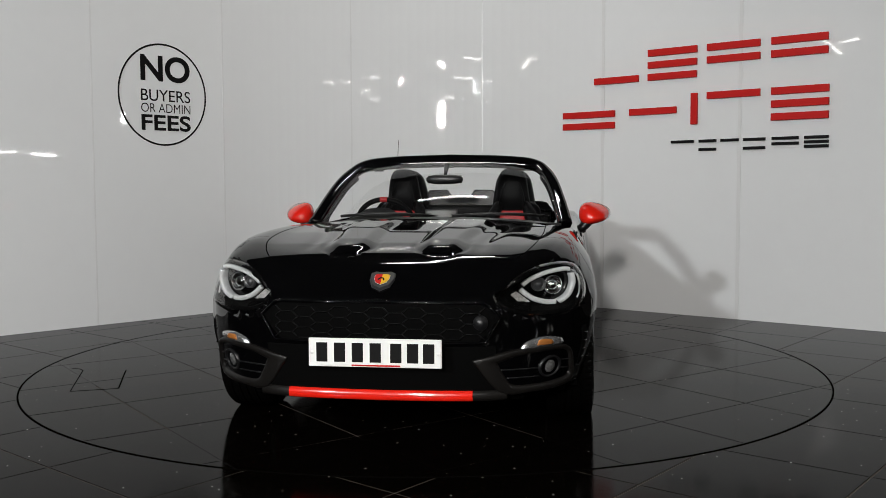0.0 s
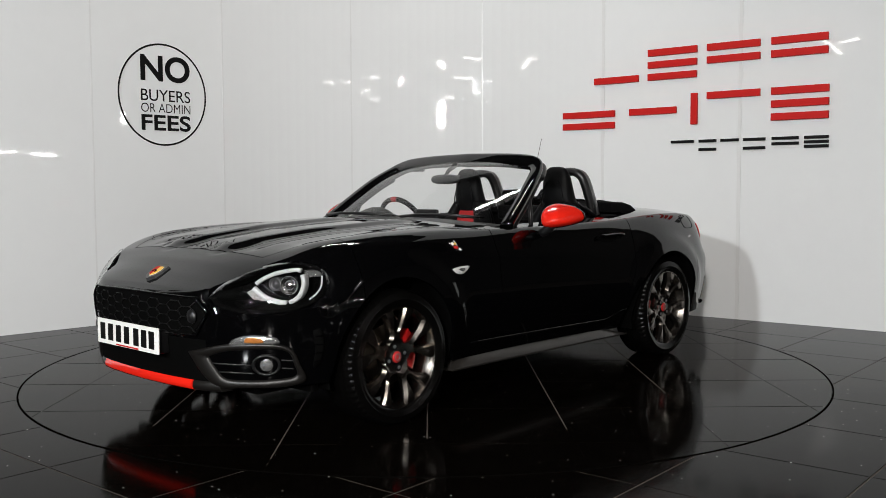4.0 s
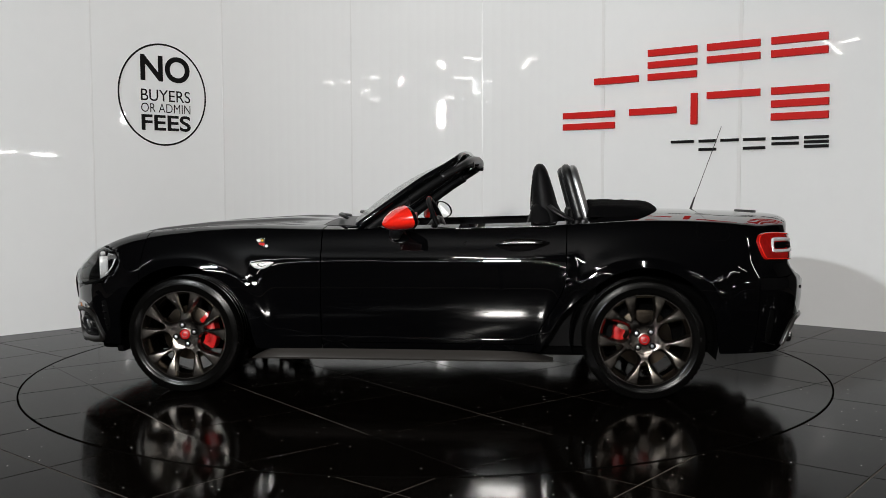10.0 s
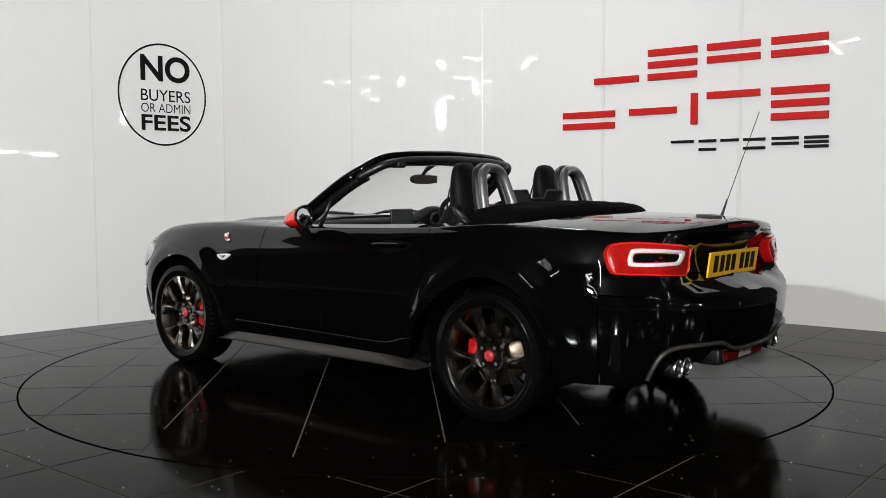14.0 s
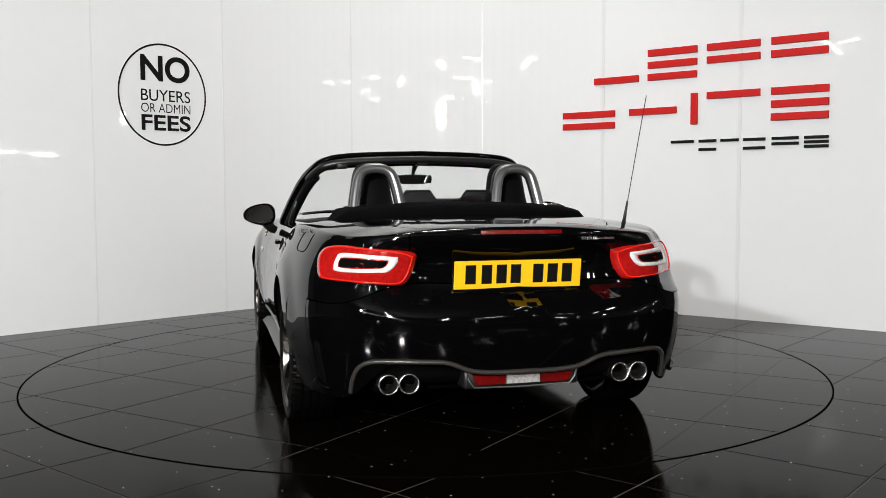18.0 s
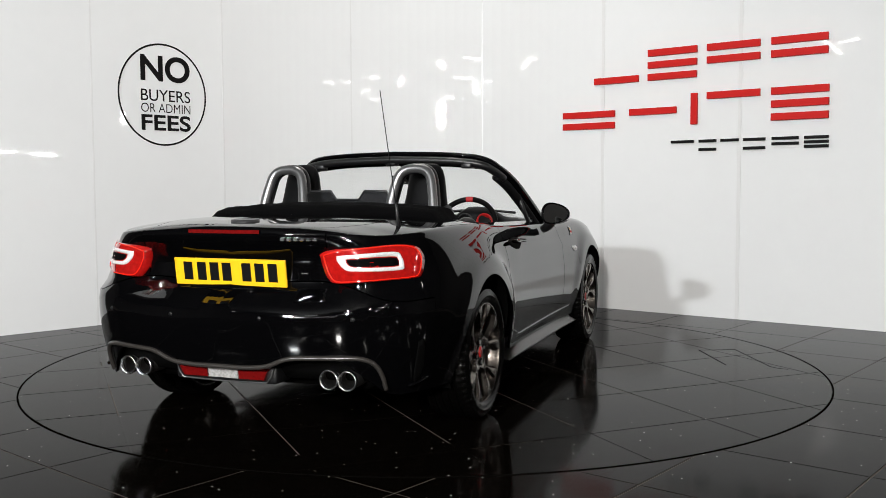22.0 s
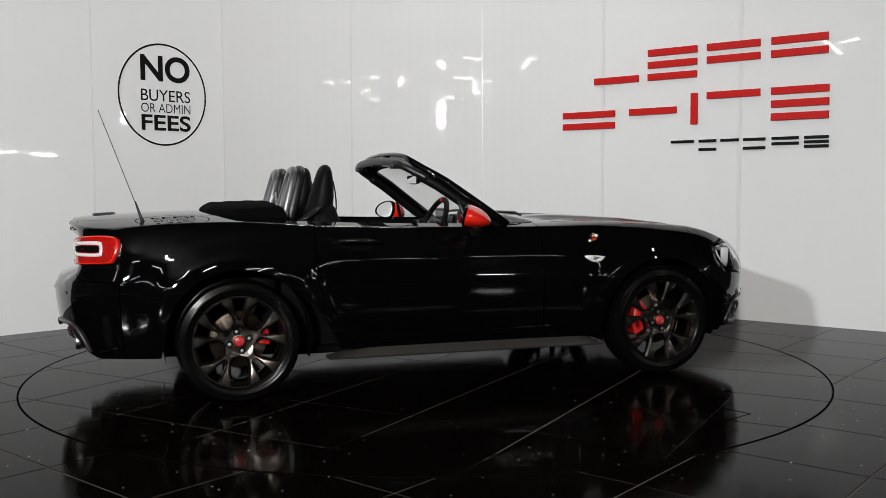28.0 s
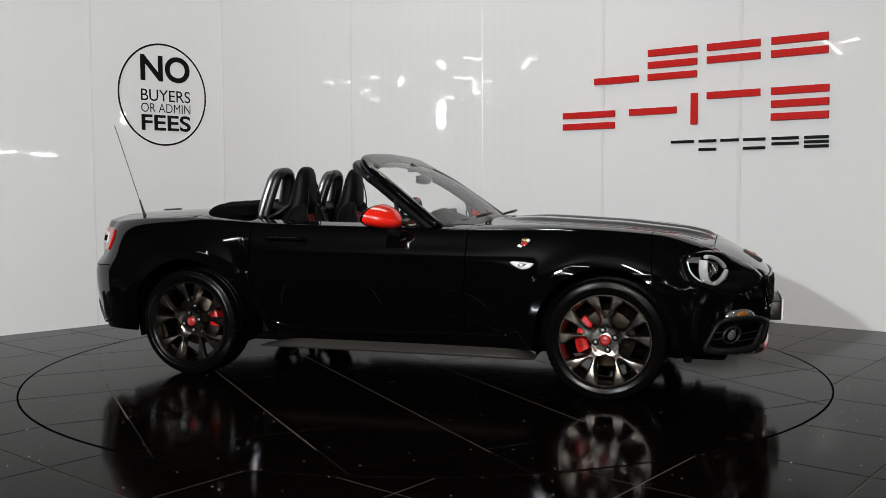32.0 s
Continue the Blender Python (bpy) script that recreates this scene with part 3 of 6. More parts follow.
def build_shell():
    fr = cells_where(lambda x, k, v, i, j: x > NOSE_X and not (k == "top" and v <= 0.84 and x < LID_X))
    panel("front_bumper", fr, (1, -1), CAR, sharp=24)
    panel("bonnet", cells_where(lambda x, k, v, i, j: 0.47 < x < LID_X and k == "top" and v <= 0.84), (1, -1), CAR)
    wing = cells_where(lambda x, k, v, i, j: DOOR_F < x < NOSE_X and (k == "side" or v > 0.84))
    door = cells_where(lambda x, k, v, i, j: DOOR_R < x < DOOR_F and (k == "side" and v >= 0.055 or k == "top" and v > 0.88))
    sill = cells_where(lambda x, k, v, i, j: DOOR_R < x < DOOR_F and (k == "side" and v < 0.055))
    quarter = cells_where(lambda x, k, v, i, j: x < DOOR_R and not (x < TAIL_X and k == "side" and v < 0.59)
                          and not (k == "top" and v <= 0.70 and x < -1.22) and not (k == "side" and x < TAIL_X and ym(i) < 0.46 and v >= 0.59)
                          and not (k == "top" and x > -0.93 and v <= 0.88) and not (k == "top" and v > 0.70 and ym(i) < 0.46))
    boot = cells_where(lambda x, k, v, i, j: (k == "top" and x < -1.22 and (v <= 0.70 or ym(i) < 0.46)) or (k == "side" and x < TAIL_X and ym(i) < 0.46 and v >= 0.59))
    bumper = cells_where(lambda x, k, v, i, j: x < TAIL_X and k == "side" and v < 0.59)
    for side in (1, -1):
        panel("front_wing", wing, (side,), CAR)
        panel("door", door, (side,), CAR)
        panel("sill", sill, (side,), CAR)
        panel("rear_wing", quarter, (side,), CAR)
    panel("boot_lid", boot, (1, -1), CAR)
    panel("rear_bumper", bumper, (1, -1), CAR)
    panel("scuttle", cells_where(lambda x, k, v, i, j: 0.30 < x < 0.47 and k == "top" and v <= 0.84), (1, -1), CAR, "matt black scuttle below the windscreen", TRIM)


build_shell()


# ---- body details ----
def fs(y):
    """Arc length on the nose at half-width y."""
    n = int(np.argmax(PLAN[:, 1] > 0.83))
    return float(np.interp(y, PLAN[:n, 1], ARC_LEN[:n]))


def patch(bm, outline, lift=0.004, dome=0.0, side=1, rings=6, edge=0.012, smooth_n=8):
    """A shell over an outline of (s, z) on the body skin, proud by lift, swelling by dome, with a turned-in edge."""
    pts = spline(list(outline) + [outline[0]], smooth_n)[:-1] if smooth_n > 1 else np.array(outline, float)
    c = pts.mean(axis=0)
    loops = []

    def place(p, d):
        n = skin_normal(p[0], p[1])
        q = skin(p[0], p[1]) + n * d
        return bm.verts.new((q.x, q.y * side, q.z))
    loops.append([place(p, lift - edge) for p in pts])
    for k in range(rings):
        f = 1 - k / rings
        loops.append([place(c + (p - c) * f, lift + dome * (1 - f * f)) for p in pts])
    mid = place(c, lift + dome)
    n = len(pts)
    for a, b in zip(loops, loops[1:]):
        for i in range(n):
            q = (a[i], a[(i + 1) % n], b[(i + 1) % n], b[i])
            bm.faces.new(q)
    last = loops[-1]
    for i in range(n):
        bm.faces.new((last[i], last[(i + 1) % n], mid))
    bmesh.ops.recalc_face_normals(bm, faces=bm.faces)
    return bm


def ring_patch(bm, outer, inner, lift, side=1, n=6):
    """A frame between two outlines of (s, z) on the body skin, with turned-in edges."""
    a, b = [spline(list(o) + [o[0]], n)[:-1] for o in (outer, inner)]
    loops = []
    for f, d in ((0.0, lift - 0.018), (0.0, lift - 0.003), (0.08, lift), (0.45, lift + 0.001), (0.80, lift - 0.003), (0.95, lift - 0.010), (1.0, lift - 0.034)):
        loop = []
        for p in a + (b - a) * f:
            q = skin(p[0], p[1]) + skin_normal(p[0], p[1]) * d
            loop.append(bm.verts.new((q.x, q.y * side, q.z)))
        loops.append(loop)
    for p, q in zip(loops, loops[1:]):
        for i in range(len(p)):
            j = (i + 1) % len(p)
            bm.faces.new((p[i], p[j], q[j], q[i]))
    bmesh.ops.recalc_face_normals(bm, faces=bm.faces)


def skin_line(keys, lift, side=1, n=8):
    out = []
    for s, z in spline(keys, n):
        q = skin(s, z) + skin_normal(s, z) * lift
        out.append(Vector((q.x, q.y * side, q.z)))
    return out


def band(bm, keys, z_lo, z_hi, lift, thick, side=1, n=10):
    """A strip along arc lengths keys; z_lo, z_hi and thick are functions of the run 0..1."""
    ss = np.linspace(keys[0], keys[1], n)
    rows = []
    for k, s in enumerate(ss):
        u = k / (n - 1)
        a, b = z_lo(u), z_hi(u)
        quad = []
        for z, d in ((a, lift - thick), (a, lift * 0.8), ((a + b) / 2, lift), (b, lift * 0.8), (b, lift - thick)):
            q = skin(s, z) + Vector((*outward(s), 0)) * d
            quad.append(bm.verts.new((q.x, q.y * side, q.z)))
        rows.append(quad)
    for r0, r1 in zip(rows, rows[1:]):
        for j in range(4):
            bm.faces.new((r0[j], r0[j + 1], r1[j + 1], r1[j]))
    bm.faces.new(rows[0])
    bm.faces.new(rows[-1][::-1])
    bmesh.ops.recalc_face_normals(bm, faces=bm.faces)


def mirrored(bm):
    """Adds the mirror image across the car's middle to the same mesh."""
    geom = bm.verts[:] + bm.edges[:] + bm.faces[:]
    r = bmesh.ops.duplicate(bm, geom=geom)
    vs = [v for v in r["geom"] if isinstance(v, bmesh.types.BMVert)]
    bmesh.ops.scale(bm, vec=(1, -1, 1), verts=vs)
    bmesh.ops.reverse_faces(bm, faces=[f for f in r["geom"] if isinstance(f, bmesh.types.BMFace)])
    bmesh.ops.remove_doubles(bm, verts=bm.verts, dist=2e-4)
    return bm


def build_front():
    # upper grille: black backing and a honeycomb of fine bars
    bm = bmesh.new()
    rows_ = []
    for k in range(25):
        y = -0.47 + 0.94 * k / 24
        a = abs(y)
        hi = 0.598 if a < 0.41 else 0.598 - (a - 0.41) * 0.8
        lo = 0.450 if a < 0.40 else 0.450 + (a - 0.40) * 1.3
        col = []
        for j in range(5):
            p = skin(fs(a), lo + (hi - lo) * j / 4) + Vector((0.004, 0, 0))
            col.append(bm.verts.new((p.x, math.copysign(p.y, y) if a > 1e-6 else 0, p.z)))
        rows_.append(col)
    for a, b in zip(rows_, rows_[1:]):
        for j in range(4):
            bm.faces.new((a[j], b[j], b[j + 1], a[j + 1]))
    bmesh.ops.recalc_face_normals(bm, faces=bm.faces)
    grille = part("grille", bm, VOID, CAR, "black honeycomb radiator grille")
    bm = bmesh.new()

    def on(y, z, d):
        p = skin(fs(min(abs(y), 0.8)), z) + Vector((d, 0, 0))
        return Vector((p.x, math.copysign(p.y, y), p.z))
    hw, hh = 0.098, 0.041
    for col in range(-7, 8):
        for r in range(5):
            y0, z0 = col * hw * 0.75, 0.440 + r * hh + (col % 2) * hh / 2
            pts = [(y0 - hw / 2, z0), (y0 - hw / 4, z0 + hh / 2), (y0 + hw / 4, z0 + hh / 2), (y0 + hw / 2, z0)]
            for (ya, za), (yb, zb) in zip(pts, pts[1:]):
                if max(abs(ya), abs(yb)) > 0.455 or max(za, zb) > 0.599 or min(za, zb) < 0.446:
                    continue
                tube(bm, [on(ya, za, 0.008), on((ya + yb) / 2, (za + zb) / 2, 0.0085), on(yb, zb, 0.008)], 0.0026, 5)
    part("honeycomb", bm, GRILLE, grille)
    # rim round the grille
    bm = bmesh.new()
    loop = [(-0.478, 0.545), (-0.42, 0.600), (-0.2, 0.603), (0, 0.604), (0.2, 0.603), (0.42, 0.600), (0.478, 0.545), (0.42, 0.448), (0.2, 0.443), (0, 0.442), (-0.2, 0.443), (-0.42, 0.448), (-0.478, 0.545)]
    dense = []
    for (ya, za), (yb, zb) in zip(loop, loop[1:]):
        dense += [on(ya + (yb - ya) * k / 5, za + (zb - za) * k / 5, 0.008) for k in range(5)]
    tube(bm, dense + [dense[0]], 0.0055, 8, cap=False)
    part("grille_surround", bm, PAINT, grille)
    # radar disc at one end of the grille
    bm = bmesh.new()
    lathe(bm, [(0.0, 0.016), (0.016, 0.016), (0.020, 0.010), (0.028, 0.009), (0.030, 0.0)], 20, "x")
    bmesh.ops.translate(bm, verts=bm.verts, vec=on(0.40, 0.525, 0.004))
    part("tow_cap", bm, TRIM, CAR)
    # lower intake
    bm = bmesh.new()
    rows_ = []
    for k in range(21):
        y = -0.46 + 0.92 * k / 20
        col = []
        for j in range(5):
            p = on(y, 0.257 + 0.175 * j / 4, 0.003)
            col.append(bm.verts.new(p))
        rows_.append(col)
    for a, b in zip(rows_, rows_[1:]):
        for j in range(4):
            bm.faces.new((a[j], b[j], b[j + 1], a[j + 1]))
    bmesh.ops.recalc_face_normals(bm, faces=bm.faces)
    part("lower_intake", bm, VOID, CAR, "matt black lower air intake")
    # plate plinth and number plate
    bm = bmesh.new()
    box(bm, 1.90, 1.985, -0.235, 0.235, 0.355, 0.455, 0.008)
    part("plate_plinth", bm, TRIM, CAR)
    bm = bmesh.new()
    box(bm, 1.984, 1.994, -0.26, 0.26, 0.358, 0.469, 0.004)
    plate = part("front_number_plate", bm, WHITE_PLATE, CAR, "white number plate with black bars", False)
    for k, y in enumerate((-0.205, -0.135, -0.065, 0.005, 0.085, 0.150, 0.212)):
        bm = bmesh.new()
        box(bm, 1.9935, 1.9955, y - 0.024, y + 0.020, 0.377, 0.452, 0.001, 1)
        part("bar", bm, INK, plate, smooth=False)
    bm = bmesh.new()
    box(bm, 1.9935, 1.995, -0.09, 0.10, 0.362, 0.368)
    part("small_bar", bm, SIGN_RED, plate, "thin red printed line", False)
    for y in (-0.247, 0.247):
        bm = bmesh.new()
        lathe(bm, [(0.0, 0.0045), (0.006, 0.003), (0.007, 0.0)], 12, "x")
        bmesh.ops.translate(bm, verts=bm.verts, vec=(1.994, y, 0.413))
        part("screw_cap", bm, WHITE_PLATE, plate)
    # red lip under the bumper, carried on in dark plastic at its ends
    for y0, y1, mt, label in ((-0.372, 0.372, RED, "bright red front lip spoiler"), (0.374, 0.51, SATIN, ""), (-0.51, -0.374, SATIN, "")):
        bm = bmesh.new()
        rows_ = []
        count = 29 if mt is RED else 7
        for k in range(count):
            y = y0 + (y1 - y0) * k / (count - 1)
            p = skin(fs(abs(y)), 0.25)
            yy = math.copysign(p.y, y)
            d = -0.004 if mt is SATIN else 0.0
            rows_.append([bm.verts.new((p.x + dx + d, yy, z)) for dx, z in ((-0.05, 0.259), (-0.004, 0.260), (0.005, 0.256), (0.012, 0.243), (0.013, 0.230), (0.009, 0.220), (0.000, 0.214), (-0.05, 0.212))])
        for a, b in zip(rows_, rows_[1:]):
            for j in range(7):
                bm.faces.new((a[j], b[j], b[j + 1], a[j + 1]))
            bm.faces.new((a[7], b[7], b[0], a[0]))
        bm.faces.new(rows_[0])
        bm.faces.new(rows_[-1][::-1])
        bmesh.ops.recalc_face_normals(bm, faces=bm.faces)
        lip = part("front_lip" if mt is RED else "lip_end", bm, mt, CAR, label)
        lip.data.set_sharp_from_angle(angle=radians(50))
    # shield badge on the sloping nose
    sl = radians(31)
    up_, fwd = Vector((-math.cos(sl), 0, math.sin(sl))), Vector((math.sin(sl), 0, math.cos(sl)))
    seat_ = Vector((1.842, 0, 0.678))
    shield = [(-0.047, 0.040), (-0.030, 0.050), (0.0, 0.047), (0.030, 0.050), (0.047, 0.040), (0.047, 0.004), (0.034, -0.034), (0.0, -0.056), (-0.034, -0.034), (-0.047, 0.004)]

    def plaque(sc, h0, h1, inset=0.9, keep=lambda u: True):
        bm = bmesh.new()
        pts = [p for p in shield if keep(p[0])]
        lo_ = [bm.verts.new(seat_ + up_ * v * sc + Vector((0, u * sc, 0)) + fwd * h0) for u, v in pts]
        hi_ = [bm.verts.new(seat_ + up_ * v * sc * inset + Vector((0, u * sc * inset, 0)) + fwd * h1) for u, v in pts]
        bm.faces.new(hi_)
        for i in range(len(pts)):
            j = (i + 1) % len(pts)
            bm.faces.new((lo_[i], lo_[j], hi_[j], hi_[i]))
        bmesh.ops.recalc_face_normals(bm, faces=bm.faces)
        return bm
    badge = part("nose_badge", plaque(1.12, -0.010, 0.007), BADGE_GREY, CAR, "grey-rimmed red and yellow shield badge", False)
    part("shield_edge", plaque(0.69, 0.006, 0.0085), SIGN_EDGE, badge, smooth=False)
    part("shield_half", plaque(0.64, 0.008, 0.0100, 0.97, lambda u: u < 0.001), SIGN_RED, badge, smooth=False)
    part("shield_half", plaque(0.64, 0.008, 0.0100, 0.97, lambda u: u > -0.001), YELLOW_PLATE, badge, smooth=False)
    bm = bmesh.new()
    tube(bm, [seat_ + up_ * v + Vector((0, u, 0)) + fwd * 0.011 for u, v in ((-0.014, -0.008), (-0.004, 0.004), (0.008, 0.0), (0.010, -0.012))], 0.0032, 6)
    part("emblem_motif", bm, INK, badge)


def build_front_sides():
    for side in (1, -1):
        # satin frame of the bumper corner, wide at its elbow, round the fog lamp pocket
        outer = [(0.369, 0.378), (0.574, 0.418), (0.799, 0.413), (0.867, 0.325), (0.885, 0.262), (0.775, 0.240), (0.633, 0.238), (0.525, 0.236), (0.451, 0.275)]
        inner = [(0.476, 0.363), (0.575, 0.388), (0.790, 0.394), (0.838, 0.328), (0.842, 0.285), (0.752, 0.272), (0.642, 0.268), (0.547, 0.274), (0.508, 0.312)]
        bm = bmesh.new()
        ring_patch(bm, outer, inner, 0.012, side)
        part("bumper_winglet", bm, SATIN, CAR, "satin grey bumper corner frame")
        bm = bmesh.new()
        patch(bm, inner, -0.020, 0, side, 4, 0.002, 5)
        part("fog_lamp_pocket", bm, VOID, CAR)
        for sa_, sb_, z in ((0.480, 0.660, 0.335), (0.515, 0.668, 0.300), (0.785, 0.838, 0.352), (0.785, 0.836, 0.318)):
            bm = bmesh.new()
            tube(bm, skin_line([(sa_, z), ((sa_ + sb_) / 2, z - 0.002), (sb_, z - 0.004)], -0.004, side, 4), 0.008, 6, 0.5)
            part("vane", bm, TRIM, CAR)
        s0, z0 = 0.722, 0.333
        c = skin(s0, z0)
        n = skin_normal(s0, z0)
        q = Vector((0, 0, 1)).rotation_difference(Vector((n.x, n.y * side, n.z))).to_matrix().to_4x4()
        m = Matrix.Translation((c.x - n.x * 0.008, (c.y - n.y * 0.008) * side, c.z)) @ q
        bm = bmesh.new()
        rings = lathe(bm, [(0.060, -0.012), (0.060, 0.010), (0.055, 0.014), (0.049, 0.012), (0.040, -0.004), (0.034, -0.006)], 36, "z")
        across = (q.inverted() @ Vector((0, 0, 1))).normalized()
        for k, ring in enumerate(rings):
            for v in ring:
                up = v.co.dot(across)
                v.co -= across * up * (0.24 if k < 4 else 0.06)
        bmesh.ops.transform(bm, matrix=m, verts=bm.verts)
        fog = part("fog_lamp", bm, TRIM, CAR, "oval black fog lamp bezel")
        bm = bmesh.new()
        lathe(bm, [(0.034, -0.006), (0.0335, 0.002), (0.025, 0.008), (0.010, 0.011), (0.0, 0.0115)], 24, "z")
        bmesh.ops.transform(bm, matrix=m, verts=bm.verts)
        part("lens", bm, LENS_CLEAR, fog, "clear fluted fog lamp lens")
        # indicator
        bm = bmesh.new()
        patch(bm, [(0.563, 0.406), (0.588, 0.438), (0.661, 0.457), (0.750, 0.450), (0.775, 0.436), (0.770, 0.422), (0.66, 0.418)], 0.006, 0.007, side, 4, 0.01, 4)
        ind = part("indicator", bm, LENS_CLEAR, CAR, "clear indicator lens with amber bulb")
        bm = bmesh.new()
        patch(bm, [(0.636, 0.427), (0.650, 0.448), (0.705, 0.446), (0.712, 0.428)], 0.0125, 0.002, side, 3, 0.006, 4)
        part("amber_bulb", bm, LENS_AMBER, ind)
        bm = bmesh.new()
        patch(bm, [(0.578, 0.414), (0.596, 0.434), (0.628, 0.442), (0.630, 0.424)], 0.0105, 0.002, side, 3, 0.006, 4)
        part("fluted_reflector", bm, LENS_CLEAR, ind)
        # headlamp
        outl = [(0.475, 0.600), (0.525, 0.650), (0.61, 0.698), (0.72, 0.727), (0.84, 0.739), (0.94, 0.729), (0.985, 0.698), (0.992, 0.652), (0.955, 0.604), (0.87, 0.566), (0.76, 0.548), (0.62, 0.548), (0.52, 0.568)]
        bm = bmesh.new()
        patch(bm, outl, 0.005, 0, side, 14, 0.010, 8)
        lamp = part("headlamp", bm, VOID, CAR, "almond-shaped dark headlamp with pale light ring")
        # the light ring and its reflectors stand upright in the bowl and look ahead
        yaw_ = radians(24)
        mid = Vector((1.639, 0.674, 0.648))
        ex, ahead = Vector((-math.sin(yaw_), math.cos(yaw_), 0.0)), Vector((math.cos(yaw_), math.sin(yaw_), 0.0))

        def inlamp(h, v, d):
            p = mid + ex * h + ahead * d
            return Vector((p.x, p.y * side, p.z + v))

        def limb(hv, d):
            """A smooth line through points of the ring's plane."""
            q = [Vector(hv[0])] + [Vector(c) for c in hv] + [Vector(hv[-1])]
            out_ = []
            for k in range(1, len(q) - 2):
                for m in range(6):
                    u = m / 6
                    c = 0.5 * (2 * q[k] + (q[k + 1] - q[k - 1]) * u + (2 * q[k - 1] - 5 * q[k] + 4 * q[k + 1] - q[k + 2]) * u * u + (3 * q[k] - q[k - 1] - 3 * q[k + 1] + q[k + 2]) * u ** 3)
                    out_.append(inlamp(c.x, c.y, d))
            return out_ + [inlamp(hv[-1][0], hv[-1][1], d)]
        ring_white = material_once("light_ring_white", (0.47, 0.475, 0.48), 0.2)
        for hv, depths, r in (([(-0.140, 0.004), (-0.110, 0.024), (-0.055, 0.047), (0.0, 0.060), (0.045, 0.066), (0.064, 0.063)], (0.012, 0.0), 0.0085),
                              ([(0.074, 0.048), (0.080, 0.020), (0.078, 0.0), (0.064, -0.034), (0.040, -0.056), (0.016, -0.067)], (0.016, -0.014), 0.0095),
                              ([(0.002, -0.069), (-0.040, -0.067), (-0.090, -0.054), (-0.125, -0.034), (-0.150, -0.014)], (0.016, 0.008), 0.0105)):
            bm = bmesh.new()
            # a rounded band, as deep as the limb needs
            front_, back_ = limb(hv, depths[0]), limb(hv, depths[-1])
            axis = Vector((ahead.x, ahead.y * side, 0))
            sec = []
            for k, (f, b) in enumerate(zip(front_, back_)):
                run = (front_[min(k + 1, len(front_) - 1)] - front_[max(k - 1, 0)]).normalized()
                wide = run.cross(axis).normalized()
                arc = [radians(-90 + 180 * j / 6) for j in range(7)]
                sec.append([bm.verts.new(f + wide * r * math.sin(a) + axis * r * 0.7 * math.cos(a)) for a in arc] + [bm.verts.new(b - wide * r * math.sin(a) - axis * r * 0.7 * math.cos(a)) for a in arc])
            for a, b in zip(sec, sec[1:]):
                for j in range(14):
                    bm.faces.new((a[j], a[(j + 1) % 14], b[(j + 1) % 14], b[j]))
            bm.faces.new(sec[0][::-1])
            bm.faces.new(sec[-1])
            bmesh.ops.recalc_face_normals(bm, faces=bm.faces)
            part("light_ring", bm, ring_white, lamp, "pale grey daytime light ring")
        q0 = Vector((0, 0, 1)).rotation_difference(Vector((ahead.x, ahead.y * side, 0.05))).to_matrix().to_4x4()
        for h, v, r, mt, nm in ((0.0, 0.0, 0.031, CHROME, "projector"), (-0.062, 0.003, 0.023, BADGE_GREY, "reflector")):
            bm = bmesh.new()
            lathe(bm, [(r * 1.3, -0.02), (r * 1.25, 0.004), (r, 0.003), (r * 0.98, -0.010), (r * 0.75, -0.002), (r * 0.5, 0.004), (r * 0.2, 0.007), (0.0, 0.0075)], 24, "z")
            bmesh.ops.transform(bm, matrix=Matrix.Translation(inlamp(h, v, -0.008)) @ q0, verts=bm.verts)
            part(nm, bm, mt, lamp)
        bm = bmesh.new()
        vs = [bm.verts.new(inlamp(-0.030 + 0.118 * math.cos(2 * math.pi * k / 30), 0.072 * math.sin(2 * math.pi * k / 30), -0.020)) for k in range(30)]
        bm.faces.new(vs)
        part("bezel", bm, PAINT, lamp, "glossy black lamp bezel", False)
        bm = bmesh.new()
        pts = [(-0.190, -0.034), (-0.166, -0.022), (-0.152, -0.030), (-0.120, -0.054), (-0.104, -0.066), (-0.150, -0.070)]
        vs = [bm.verts.new(inlamp(h, v, 0.004)) for h, v in pts]
        bm.faces.new(vs)
        part("corner_reflector", bm, LENS_FLUTED, lamp, "fluted clear corner reflector", False)
        # pale housing at the lamp's outboard end
        BOWL["depth"] = 0.0
        bm = bmesh.new()
        patch(bm, [(0.895, 0.718), (0.950, 0.716), (0.974, 0.704), (0.974, 0.690), (0.930, 0.690), (0.895, 0.684)], -0.012, 0.002, side, 3, 0.004, 4)
        part("side_reflector", bm, LENS_CLEAR, lamp)
        bm = bmesh.new()
        tube(bm, skin_line([(0.972, 0.690), (0.962, 0.650), (0.938, 0.620), (0.905, 0.598)], -0.012, side, 5), 0.004, 6)
        part("side_rim", bm, ring_white, lamp)
        BOWL["depth"] = 0.16
        bm = bmesh.new()
        BOWL["depth"] = 0.0
        patch(bm, outl, 0.006, 0.004, side, 7, 0.006, 6)
        BOWL["depth"] = 0.16
        cover = part("cover", bm, PANE, lamp, "clear polycarbonate cover")
        cover.visible_shadow = False
        # slim slot in the bumper ahead of the wheel
        bm = bmesh.new()
        sv = s_of_x(1.585)
        patch(bm, [(sv - 0.022, 0.470), (sv + 0.012, 0.474), (sv + 0.026, 0.40), (sv + 0.012, 0.325), (sv - 0.016, 0.320), (sv - 0.010, 0.40)], 0.002, 0, side, 3, 0.004, 4)
        part("side_slot", bm, VOID, CAR)
